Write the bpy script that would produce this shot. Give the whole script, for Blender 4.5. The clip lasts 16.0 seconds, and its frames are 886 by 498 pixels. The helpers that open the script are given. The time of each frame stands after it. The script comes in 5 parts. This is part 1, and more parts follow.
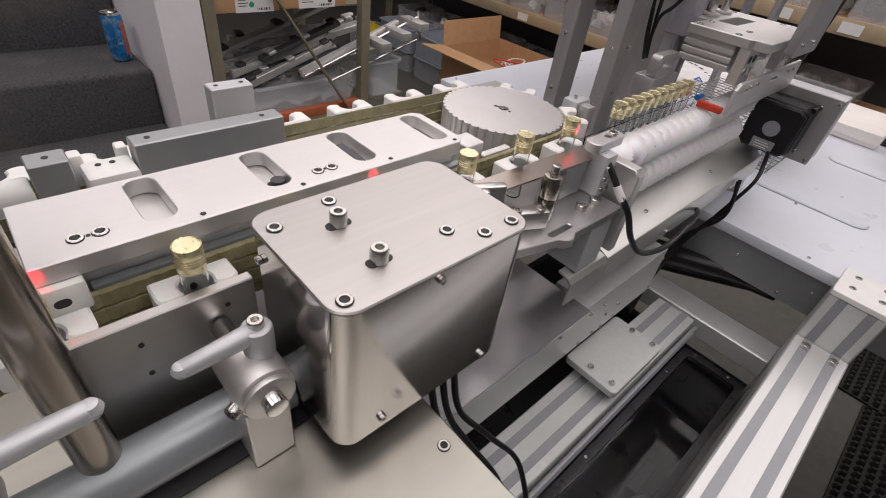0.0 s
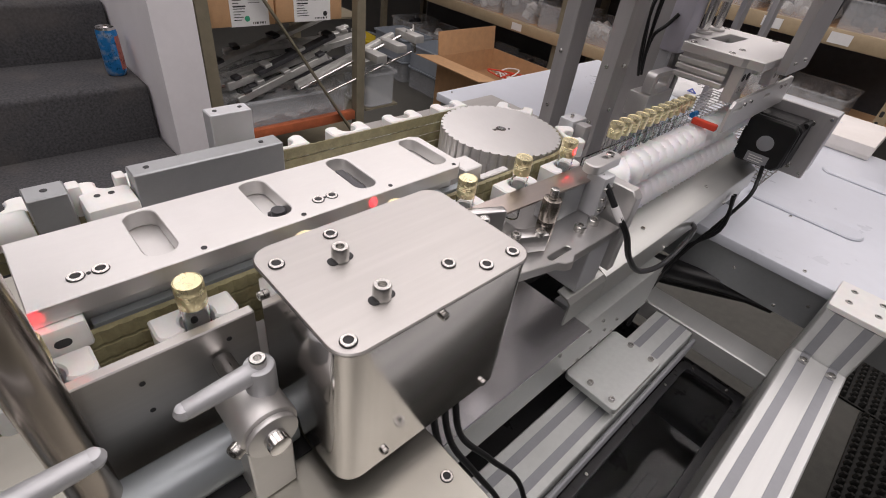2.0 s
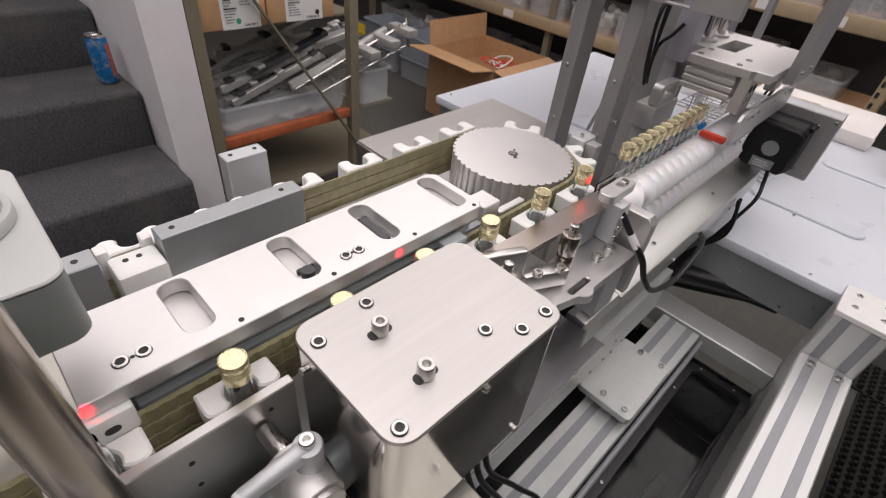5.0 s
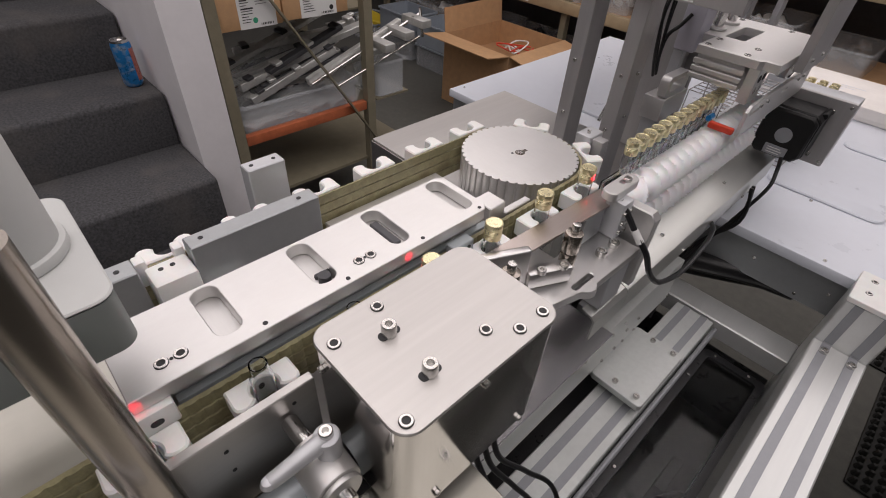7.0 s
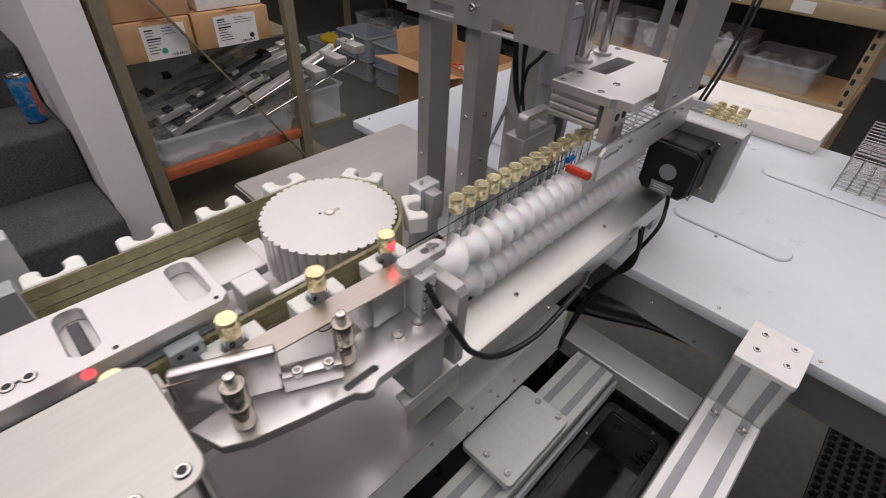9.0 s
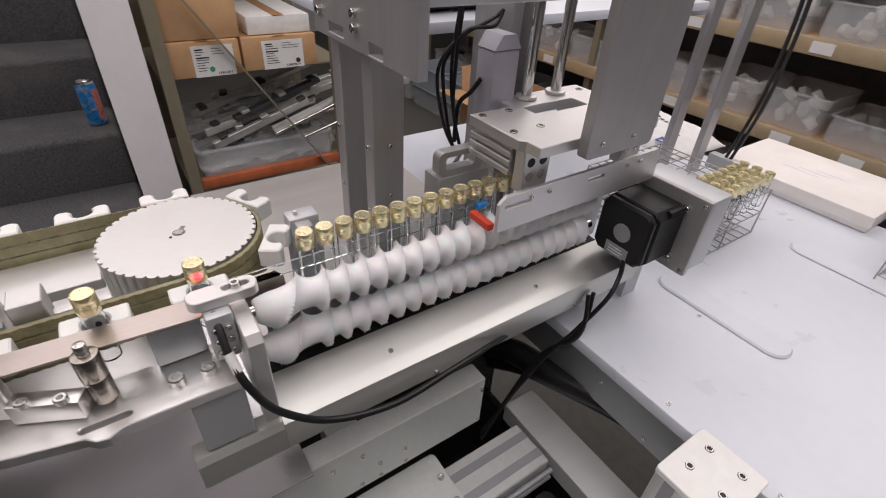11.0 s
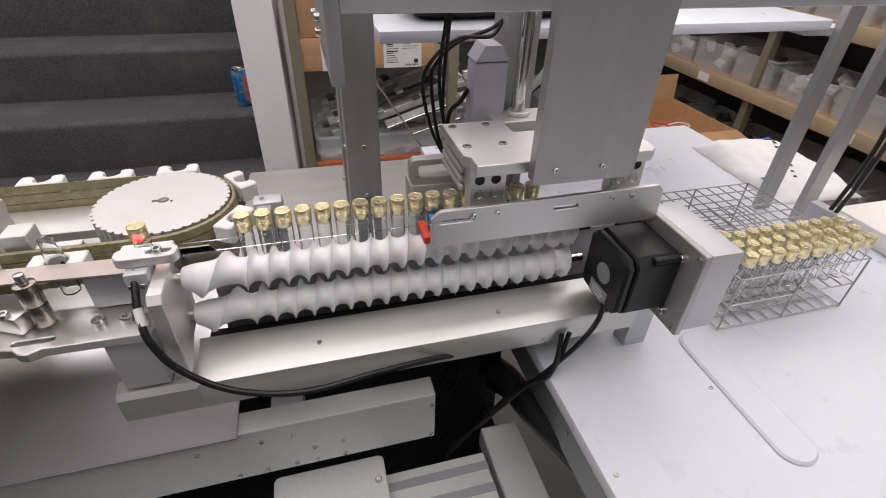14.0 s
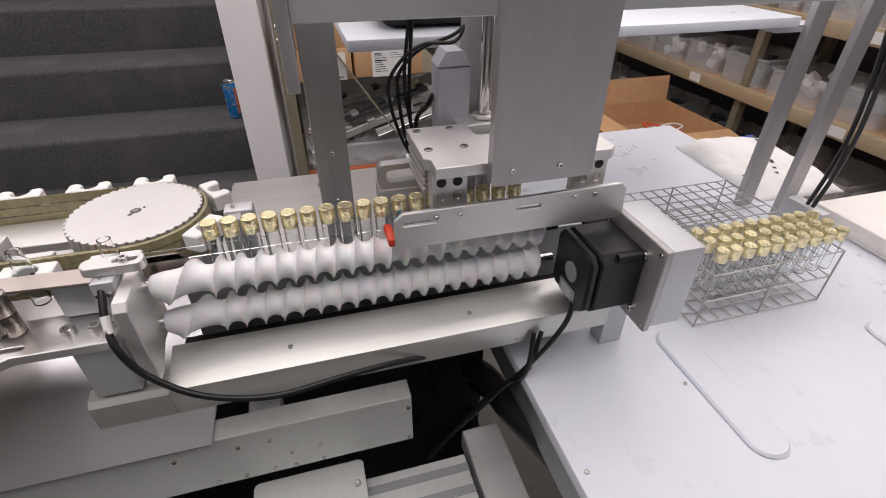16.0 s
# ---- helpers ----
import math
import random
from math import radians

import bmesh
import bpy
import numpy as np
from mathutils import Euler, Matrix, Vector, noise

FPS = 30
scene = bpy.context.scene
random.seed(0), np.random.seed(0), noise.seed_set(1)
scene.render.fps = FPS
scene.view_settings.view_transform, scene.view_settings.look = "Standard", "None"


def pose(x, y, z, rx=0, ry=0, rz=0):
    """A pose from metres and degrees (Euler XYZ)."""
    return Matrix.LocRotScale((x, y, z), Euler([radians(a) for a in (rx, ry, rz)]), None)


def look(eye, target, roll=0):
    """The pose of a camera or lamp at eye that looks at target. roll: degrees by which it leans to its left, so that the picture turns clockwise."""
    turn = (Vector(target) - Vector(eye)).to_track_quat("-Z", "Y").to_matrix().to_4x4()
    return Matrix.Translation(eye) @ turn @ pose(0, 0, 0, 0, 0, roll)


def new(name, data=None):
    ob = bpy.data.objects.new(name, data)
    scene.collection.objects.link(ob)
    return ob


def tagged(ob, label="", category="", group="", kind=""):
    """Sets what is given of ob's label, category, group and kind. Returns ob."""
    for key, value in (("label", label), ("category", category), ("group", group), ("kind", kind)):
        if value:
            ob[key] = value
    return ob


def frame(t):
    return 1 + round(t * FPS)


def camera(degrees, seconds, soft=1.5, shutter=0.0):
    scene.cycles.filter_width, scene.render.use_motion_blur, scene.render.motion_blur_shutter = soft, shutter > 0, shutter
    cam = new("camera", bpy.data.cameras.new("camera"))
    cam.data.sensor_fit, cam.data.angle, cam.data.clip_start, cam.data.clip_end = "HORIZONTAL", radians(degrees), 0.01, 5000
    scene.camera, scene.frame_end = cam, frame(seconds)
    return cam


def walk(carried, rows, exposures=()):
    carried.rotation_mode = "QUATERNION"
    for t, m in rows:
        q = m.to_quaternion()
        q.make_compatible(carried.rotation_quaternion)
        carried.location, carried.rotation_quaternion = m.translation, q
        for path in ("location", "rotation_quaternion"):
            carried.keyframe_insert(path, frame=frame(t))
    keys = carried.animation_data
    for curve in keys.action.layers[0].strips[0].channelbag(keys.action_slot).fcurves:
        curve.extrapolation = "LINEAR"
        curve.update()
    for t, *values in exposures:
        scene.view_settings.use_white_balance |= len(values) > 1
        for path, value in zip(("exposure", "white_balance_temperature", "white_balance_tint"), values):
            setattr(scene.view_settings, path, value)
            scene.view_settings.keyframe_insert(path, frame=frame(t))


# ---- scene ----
cam = camera(85.3, 16.0, soft=1.0, shutter=0.4)
METRES, EYE, TILT, LEAN, TURN = 0.82, 1.36, 0.0, 0.0, 42.5
ROWS = [
    (0.0, 0.0, 0.0, 0.0, 5.35, -38.19, -6.83),
    (0.5, 0.0002, 0.0017, 0.0024, 5.38, -37.99, -7.14),
    (1.0, -0.0025, 0.0039, 0.004, 5.4, -37.82, -7.33),
    (1.5, -0.0067, 0.0068, 0.0119, 5.14, -37.6, -7.18),
    (2.0, -0.007, 0.0106, 0.0145, 4.66, -37.29, -6.75),
    (2.5, -0.0087, 0.0108, 0.0155, 4.33, -37.02, -6.47),
    (3.0, -0.0111, 0.0124, 0.0146, 4.1, -36.87, -6.33),
    (3.5, -0.0127, 0.015, 0.015, 3.93, -36.84, -6.26),
    (4.0, -0.0132, 0.015, 0.0175, 3.66, -36.81, -6.11),
    (4.5, -0.0185, 0.0176, 0.0254, 3.52, -36.79, -5.97),
    (5.0, -0.0438, 0.0422, 0.0614, 3.03, -38.98, -5.65),
    (7.5, -0.0052, 0.0349, 0.0998, 2.92, -40.29, -2.82),
    (8.0, 0.0588, 0.0733, 0.1062, 2.18, -39.64, -2.84),
    (8.5, 0.1369, 0.1246, 0.1045, 2.12, -39.22, -2.75),
    (9.0, 0.2022, 0.1652, 0.1015, 2.13, -38.87, -2.54),
    (9.5, 0.2834, 0.1987, 0.1002, 2.66, -38.21, -2.26),
    (10.0, 0.3692, 0.2237, 0.0994, 5.13, -36.29, -1.28),
    (12.5, 0.6362, 0.377, 0.0761, 28.94, -37.53, -2.14),
    (13.0, 0.6528, 0.3827, 0.0822, 31.26, -36.93, -1.33),
    (13.5, 0.6659, 0.3809, 0.0849, 31.86, -36.23, -1.45),
    (14.0, 0.6799, 0.3804, 0.0886, 32.41, -35.59, -1.66),
    (14.5, 0.6938, 0.3863, 0.0882, 32.29, -35.24, -1.36),
    (15.0, 0.7053, 0.3938, 0.0874, 32.13, -35.03, -0.86),
    (15.5, 0.7145, 0.3943, 0.0893, 32.01, -34.84, -0.49),
    (16.0, 0.7264, 0.397, 0.0892, 31.89, -34.75, -0.27),
]
PATH = [(t, pose(0, 0, EYE, TILT, LEAN, TURN) @ pose(METRES * x, METRES * y, METRES * z, 90 + pitch, roll, yaw)) for t, x, y, z, yaw, pitch, roll in ROWS]
PATH += [(5.2, look((-0.058, -0.001, 1.416), (-1.036, 1.147, 0.103), 7.5)), (7.3, look((-0.028, 0.002, 1.440), (-1.087, 1.090, 0.139), 3.9)), (10.2, look((0.103, 0.348, 1.427), (-1.100, 1.454, 0.275), 2.2))]
walk(cam, sorted(PATH, key=lambda r: r[0]), exposures=[(0.0, 0.03), (5.0, 0.05), (7.3, -0.18), (9.0, -0.12), (10.2, -0.08), (12.3, 0.22), (16.0, 0.22)])

# ---- world and lights ----
world = bpy.data.worlds.new("world")
scene.world = world
world.use_nodes = True
world.node_tree.nodes["Background"].inputs[0].default_value = (0.9, 0.92, 1.0, 1)
world.node_tree.nodes["Background"].inputs[1].default_value = 0.05

PANELS = [(x, y) for x in (-2.2, -0.85, 0.5) for y in (-1.0, 0.35, 1.7, 3.05)]
PANEL_WATTS = 9.7
for px, py in PANELS:
    lamp = bpy.data.lights.new("ceiling_lamp", "AREA")
    lamp.shape, lamp.size, lamp.size_y = "RECTANGLE", 1.18, 1.18
    lamp.energy, lamp.color = PANEL_WATTS, (1.0, 0.915, 0.915)
    ob = new("ceiling_lamp", lamp)
    ob.matrix_world = pose(px, py, 2.655)


# ---- materials ----
def material(name, base, rough=0.5, metal=0.0, var=0.08, scale=40.0, bump=0.0, stretch=(1, 1, 1), fine=6.0,
             island=0.0, spec=0.5, coat=0.0, tint=None, stain=0.0, stain_scale=9.0, alpha=None, transmission=0.0, ior=1.45, sub=0.0):
    m = bpy.data.materials.new(name)
    m.use_nodes = True
    nt = m.node_tree
    n, l = nt.nodes, nt.links
    p = n["Principled BSDF"]
    p.inputs["Roughness"].default_value = rough
    p.inputs["Metallic"].default_value = metal
    p.inputs["Specular IOR Level"].default_value = spec
    p.inputs["IOR"].default_value = ior
    p.inputs["Coat Weight"].default_value = coat
    p.inputs["Transmission Weight"].default_value = transmission
    if sub:
        p.inputs["Subsurface Weight"].default_value = sub
        p.inputs["Subsurface Scale"].default_value = 0.004
    if alpha is not None:
        p.inputs["Alpha"].default_value = alpha
    co = n.new("ShaderNodeTexCoord")
    mp = n.new("ShaderNodeMapping")
    mp.inputs["Scale"].default_value = stretch
    l.new(co.outputs["Object"], mp.inputs[0])
    big = n.new("ShaderNodeTexNoise")
    big.inputs["Scale"].default_value = scale
    big.inputs["Detail"].default_value = 4
    l.new(mp.outputs[0], big.inputs["Vector"])
    small = n.new("ShaderNodeTexNoise")
    small.inputs["Scale"].default_value = scale * fine
    small.inputs["Detail"].default_value = 3
    l.new(mp.outputs[0], small.inputs["Vector"])
    add = n.new("ShaderNodeMath")
    add.operation = "MULTIPLY_ADD"
    l.new(small.outputs["Fac"], add.inputs[0])
    add.inputs[1].default_value = 0.5
    l.new(big.outputs["Fac"], add.inputs[2])
    rng = n.new("ShaderNodeMapRange")
    rng.inputs["From Min"].default_value, rng.inputs["From Max"].default_value = 0.5, 1.0
    rng.inputs["To Min"].default_value, rng.inputs["To Max"].default_value = 1 - var, 1 + var
    l.new(add.outputs[0], rng.inputs["Value"])
    col = n.new("ShaderNodeVectorMath")
    col.operation = "SCALE"
    col.inputs[0].default_value = base
    l.new(rng.outputs[0], col.inputs["Scale"])
    out = col.outputs[0]
    if tint:
        mix = n.new("ShaderNodeMix")
        mix.data_type = "RGBA"
        l.new(out, mix.inputs[6])
        mix.inputs[7].default_value = (*tint, 1)
        st = n.new("ShaderNodeTexNoise")
        st.inputs["Scale"].default_value = stain_scale
        st.inputs["Detail"].default_value = 5
        l.new(co.outputs["Object"], st.inputs["Vector"])
        sr = n.new("ShaderNodeMapRange")
        sr.inputs["From Min"].default_value, sr.inputs["From Max"].default_value = 0.5, 0.7
        sr.inputs["To Max"].default_value = stain
        l.new(st.outputs["Fac"], sr.inputs["Value"])
        l.new(sr.outputs[0], mix.inputs[0])
        out = mix.outputs[2]
    if island:
        oi = n.new("ShaderNodeObjectInfo")
        ir = n.new("ShaderNodeMapRange")
        ir.inputs["To Min"].default_value, ir.inputs["To Max"].default_value = 1 - island, 1 + island
        l.new(oi.outputs["Random"], ir.inputs["Value"])
        sc = n.new("ShaderNodeVectorMath")
        sc.operation = "SCALE"
        l.new(out, sc.inputs[0])
        l.new(ir.outputs[0], sc.inputs["Scale"])
        out = sc.outputs[0]
    l.new(out, p.inputs["Base Color"])
    rr = n.new("ShaderNodeMapRange")
    rr.inputs["From Min"].default_value, rr.inputs["From Max"].default_value = 0.45, 1.05
    rr.inputs["To Min"].default_value, rr.inputs["To Max"].default_value = max(0.02, rough * (0.93 if metal > 0.5 else 0.8)), min(1, rough * (1.07 if metal > 0.5 else 1.2))
    l.new(add.outputs[0], rr.inputs["Value"])
    l.new(rr.outputs[0], p.inputs["Roughness"])
    if bump:
        b = n.new("ShaderNodeBump")
        b.inputs["Strength"].default_value = bump
        b.inputs["Distance"].default_value = 0.001
        l.new(add.outputs[0], b.inputs["Height"])
        l.new(b.outputs[0], p.inputs["Normal"])
    return m


ALU = material("machined_aluminium", (0.74, 0.73, 0.72), 0.47, 0.9, 0.02, 260, 0.02, (1, 0.25, 1), tint=(0.69, 0.675, 0.66), stain=0.4, stain_scale=18)
ALU_X = material("milled_aluminium", (0.70, 0.69, 0.68), 0.48, 0.9, 0.03, 350, 0.05, (0.05, 1, 1))
ANOD = material("anodised_aluminium", (0.58, 0.59, 0.61), 0.5, 0.5, 0.03, 200, 0.03)
ANOD_PALE = material("pale_anodised_plate", (0.62, 0.64, 0.625), 0.42, 0.35, 0.05, 120, 0.03, tint=(0.54, 0.56, 0.54), stain=0.5, stain_scale=9)
ANOD_MID = material("grey_anodised_plate", (0.455, 0.445, 0.445), 0.46, 0.6, 0.06, 60, 0.03, (1, 1, 0.08), tint=(0.38, 0.37, 0.365), stain=0.5, stain_scale=12)
ANOD_DARK = material("dark_anodised_aluminium", (0.41, 0.425, 0.435), 0.45, 0.8, 0.04, 120, 0.03)
BRONZE = material("bronze_tinted_steel", (0.50, 0.44, 0.41), 0.34, 1.0, 0.04, 300, 0.04, (1, 0.03, 1))
STEEL = material("brushed_stainless_steel", (0.50, 0.485, 0.47), 0.40, 1.0, 0.06, 50, 0.05, (1, 0.04, 1))
STEEL_V = material("brushed_stainless_sheet", (0.62, 0.60, 0.58), 0.13, 1.0, 0.05, 50, 0.03, (1, 1, 0.04))
DECK = material("stainless_deck_sheet", (0.43, 0.42, 0.375), 0.36, 1.0, 0.06, 12, 0.03, (1, 0.1, 1), tint=(0.30, 0.29, 0.25), stain=0.35, stain_scale=14)
DECK_LOW = material("lower_deck_sheet", (0.72, 0.71, 0.735), 0.24, 0.8, 0.05, 12, 0.02, (1, 0.1, 1), tint=(0.6, 0.585, 0.58), stain=0.5, stain_scale=10)
CHROME = material("polished_steel", (0.72, 0.71, 0.70), 0.14, 1.0, 0.04, 60, 0.0)
ROD = material("ground_steel_rod", (0.36, 0.325, 0.29), 0.24, 1.0, 0.06, 60, 0.02, (1, 1, 0.05))
BOLT = material("stainless_bolt", (0.6, 0.59, 0.57), 0.26, 1.0, 0.06, 90, 0.0)
# near black: paints the shade inside holes, slots and gaps
DARK = material("recess_shade", (0.03, 0.03, 0.032), 0.6, 0.0, 0.1, 60)
TRAYM = material("satin_steel_tray", (0.60, 0.605, 0.58), 0.36, 0.75, 0.02, 200, 0.02, (1, 0.05, 1))
PROFILE = material("clear_anodised_profile", (0.68, 0.69, 0.68), 0.42, 0.5, 0.04, 40, 0.03, (1, 0.05, 1))
SLOT = material("profile_slot_cover", (0.33, 0.34, 0.36), 0.5, 0.3, 0.06, 40)
HDPE = material("white_polyethylene_board", (0.69, 0.72, 0.785), 0.32, 0.0, 0.03, 8, 0.03, spec=0.5, tint=(0.655, 0.68, 0.73), stain=0.5, stain_scale=4)
POM = material("white_acetal", (0.82, 0.82, 0.80), 0.38, 0.0, 0.03, 60, 0.02, sub=0.1)
SCREWMAT = material("white_nylon", (0.86, 0.86, 0.88), 0.42, 0.0, 0.03, 80, 0.02, sub=0.15)
BELT = material("amber_polyurethane_belt", (0.29, 0.265, 0.15), 0.4, 0.0, 0.25, 70, 0.15, tint=(0.18, 0.14, 0.07), stain=0.6, stain_scale=60)
GOLD = material("gold_cap", (0.86, 0.775, 0.49), 0.28, 0.85, 0.05, 200, 0.02, island=0.06)
BLACK = material("black_painted_steel", (0.012, 0.012, 0.0125), 0.42, 0.0, 0.15, 90, 0.05, spec=0.35)
CABLE = material("black_cable", (0.012, 0.012, 0.013), 0.35, 0.0, 0.1, 90)
CABLE_GREY = material("grey_cable", (0.5, 0.5, 0.49), 0.45, 0.0, 0.1, 90)
CARPET = material("charcoal_carpet", (0.078, 0.078, 0.082), 0.95, 0.0, 0.4, 140, 0.8, fine=5, spec=0.15, tint=(0.13, 0.12, 0.112), stain=0.6, stain_scale=6)
FLOORM = material("grey_floor_covering", (0.112, 0.112, 0.100), 0.75, 0.0, 0.2, 30, 0.3, tint=(0.135, 0.13, 0.118), stain=0.5, stain_scale=3)
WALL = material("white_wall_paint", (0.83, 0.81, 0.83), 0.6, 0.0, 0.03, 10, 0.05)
# darker than WALL so the unseen walls throw back less fill light
WALLGREY = material("low_fill_wall_grey", (0.38, 0.38, 0.39), 0.6, 0.0, 0.03, 10, 0.05)
CEIL = material("ceiling_paint", (0.75, 0.75, 0.74), 0.8, 0.0, 0.03, 6, 0.05)
RACK = material("olive_rack_paint", (0.23, 0.205, 0.145), 0.5, 0.0, 0.1, 30, 0.05, tint=(0.3, 0.27, 0.2), stain=0.3, stain_scale=20)
TAN = material("tan_rack_beam_paint", (0.42, 0.33, 0.21), 0.5, 0.0, 0.08, 20, 0.05, tint=(0.36, 0.27, 0.17), stain=0.3)
ORANGE = material("orange_rack_beam_paint", (0.50, 0.14, 0.06), 0.45, 0.0, 0.15, 30, 0.05, tint=(0.25, 0.1, 0.06), stain=0.4)
CARD = material("brown_cardboard", (0.52, 0.315, 0.165), 0.85, 0.0, 0.1, 30, 0.15, tint=(0.57, 0.36, 0.2), stain=0.4)
CARD_IN = material("cardboard_inside", (0.36, 0.20, 0.10), 0.85, 0.0, 0.1, 30, 0.1)
PAPER = material("white_label_paper", (0.78, 0.78, 0.77), 0.6, 0.0, 0.03, 40)
CREAM = material("white_carton_board", (0.80, 0.765, 0.735), 0.7, 0.0, 0.04, 20, 0.05, tint=(0.72, 0.68, 0.64), stain=0.5, stain_scale=8)
INK = material("black_ink", (0.03, 0.03, 0.03), 0.6, 0.0, 0.1, 90)
GREENINK = material("green_ink", (0.05, 0.35, 0.2), 0.6, 0.0, 0.1, 90)
BLUEINK = material("blue_ink", (0.06, 0.1, 0.4), 0.6, 0.0, 0.1, 90)
RED = material("red_plastic", (0.62, 0.06, 0.03), 0.4, 0.0, 0.08, 60)
YELLOW = material("yellow_plastic", (0.75, 0.55, 0.04), 0.45, 0.0, 0.08, 30)
CANBLUE = material("blue_can_paint", (0.03, 0.25, 0.62), 0.3, 0.5, 0.2, 60, tint=(0.55, 0.6, 0.65), stain=0.7, stain_scale=45)
CANRED = material("red_can_paint", (0.55, 0.2, 0.16), 0.3, 0.5, 0.2, 60)
GREYPAINT = material("light_grey_machine_paint", (0.55, 0.56, 0.55), 0.5, 0.0, 0.03, 20, 0.05)
# dark grey-green holds the shade on the capping head's sides
GREYDARK = material("shaded_housing_grey", (0.24, 0.26, 0.25), 0.5, 0.0, 0.04, 20, 0.05)
LILAC = material("pale_grey_plastic_cover", (0.52, 0.51, 0.58), 0.4, 0.0, 0.04, 20, 0.02)
ALU_FINE = material("fine_milled_aluminium", (0.70, 0.69, 0.685), 0.30, 0.95, 0.03, 250, 0.03, (1, 0.06, 1))
PIPE = material("blue_grey_pipe", (0.36, 0.395, 0.415), 0.35, 0.4, 0.05, 20, 0.02)
BLACKBIN = material("black_plastic", (0.028, 0.028, 0.030), 0.3, 0.0, 0.15, 20, 0.03)
RUBBER = material("black_rubber_mat", (0.02, 0.02, 0.018), 0.7, 0.0, 0.2, 60, 0.2)
TRANSP = material("clear_plastic_tub", (0.72, 0.75, 0.78), 0.18, 0.0, 0.05, 15, 0.1, alpha=0.28)
BAG = material("clear_plastic_film", (0.78, 0.80, 0.80), 0.12, 0.0, 0.1, 25, 0.6, alpha=0.24)
GREYBIN = material("grey_plastic_bin", (0.33, 0.37, 0.42), 0.4, 0.0, 0.06, 20, 0.03)
WHITESTUFF = material("white_plastic_parts", (0.80, 0.80, 0.78), 0.5, 0.0, 0.08, 40, island=0.1)
SCRAP = material("worn_aluminium_profile", (0.66, 0.66, 0.64), 0.42, 0.6, 0.12, 40, 0.05, island=0.2)
SCRAPDARK = material("dark_machine_part", (0.06, 0.06, 0.065), 0.5, 0.2, 0.15, 40, 0.05, island=0.3)
WIRE = material("rack_steel_wire", (0.38, 0.37, 0.36), 0.35, 1.0, 0.06, 90)
LENSRED = material("red_laser_window", (0.6, 0.02, 0.02), 0.2)


def clear_glass(name, tone=(1, 1, 1), rough=0.02, ior=1.45):
    m = bpy.data.materials.new(name)
    m.use_nodes = True
    p = m.node_tree.nodes["Principled BSDF"]
    p.inputs["Base Color"].default_value = (*tone, 1)
    p.inputs["Roughness"].default_value = rough
    p.inputs["IOR"].default_value = ior
    p.inputs["Transmission Weight"].default_value = 1.0
    return m


GLASS = clear_glass("vial_glass", (0.97, 0.98, 0.98), 0.02, 1.3)
ACRYL = clear_glass("clear_acrylic", (0.95, 0.97, 0.97), 0.03, 1.2)


# ---- mesh tools ----
def merge(bm, other):
    me = bpy.data.meshes.new("tmp")
    other.to_mesh(me)
    other.free()
    bm.from_mesh(me)
    bpy.data.meshes.remove(me)


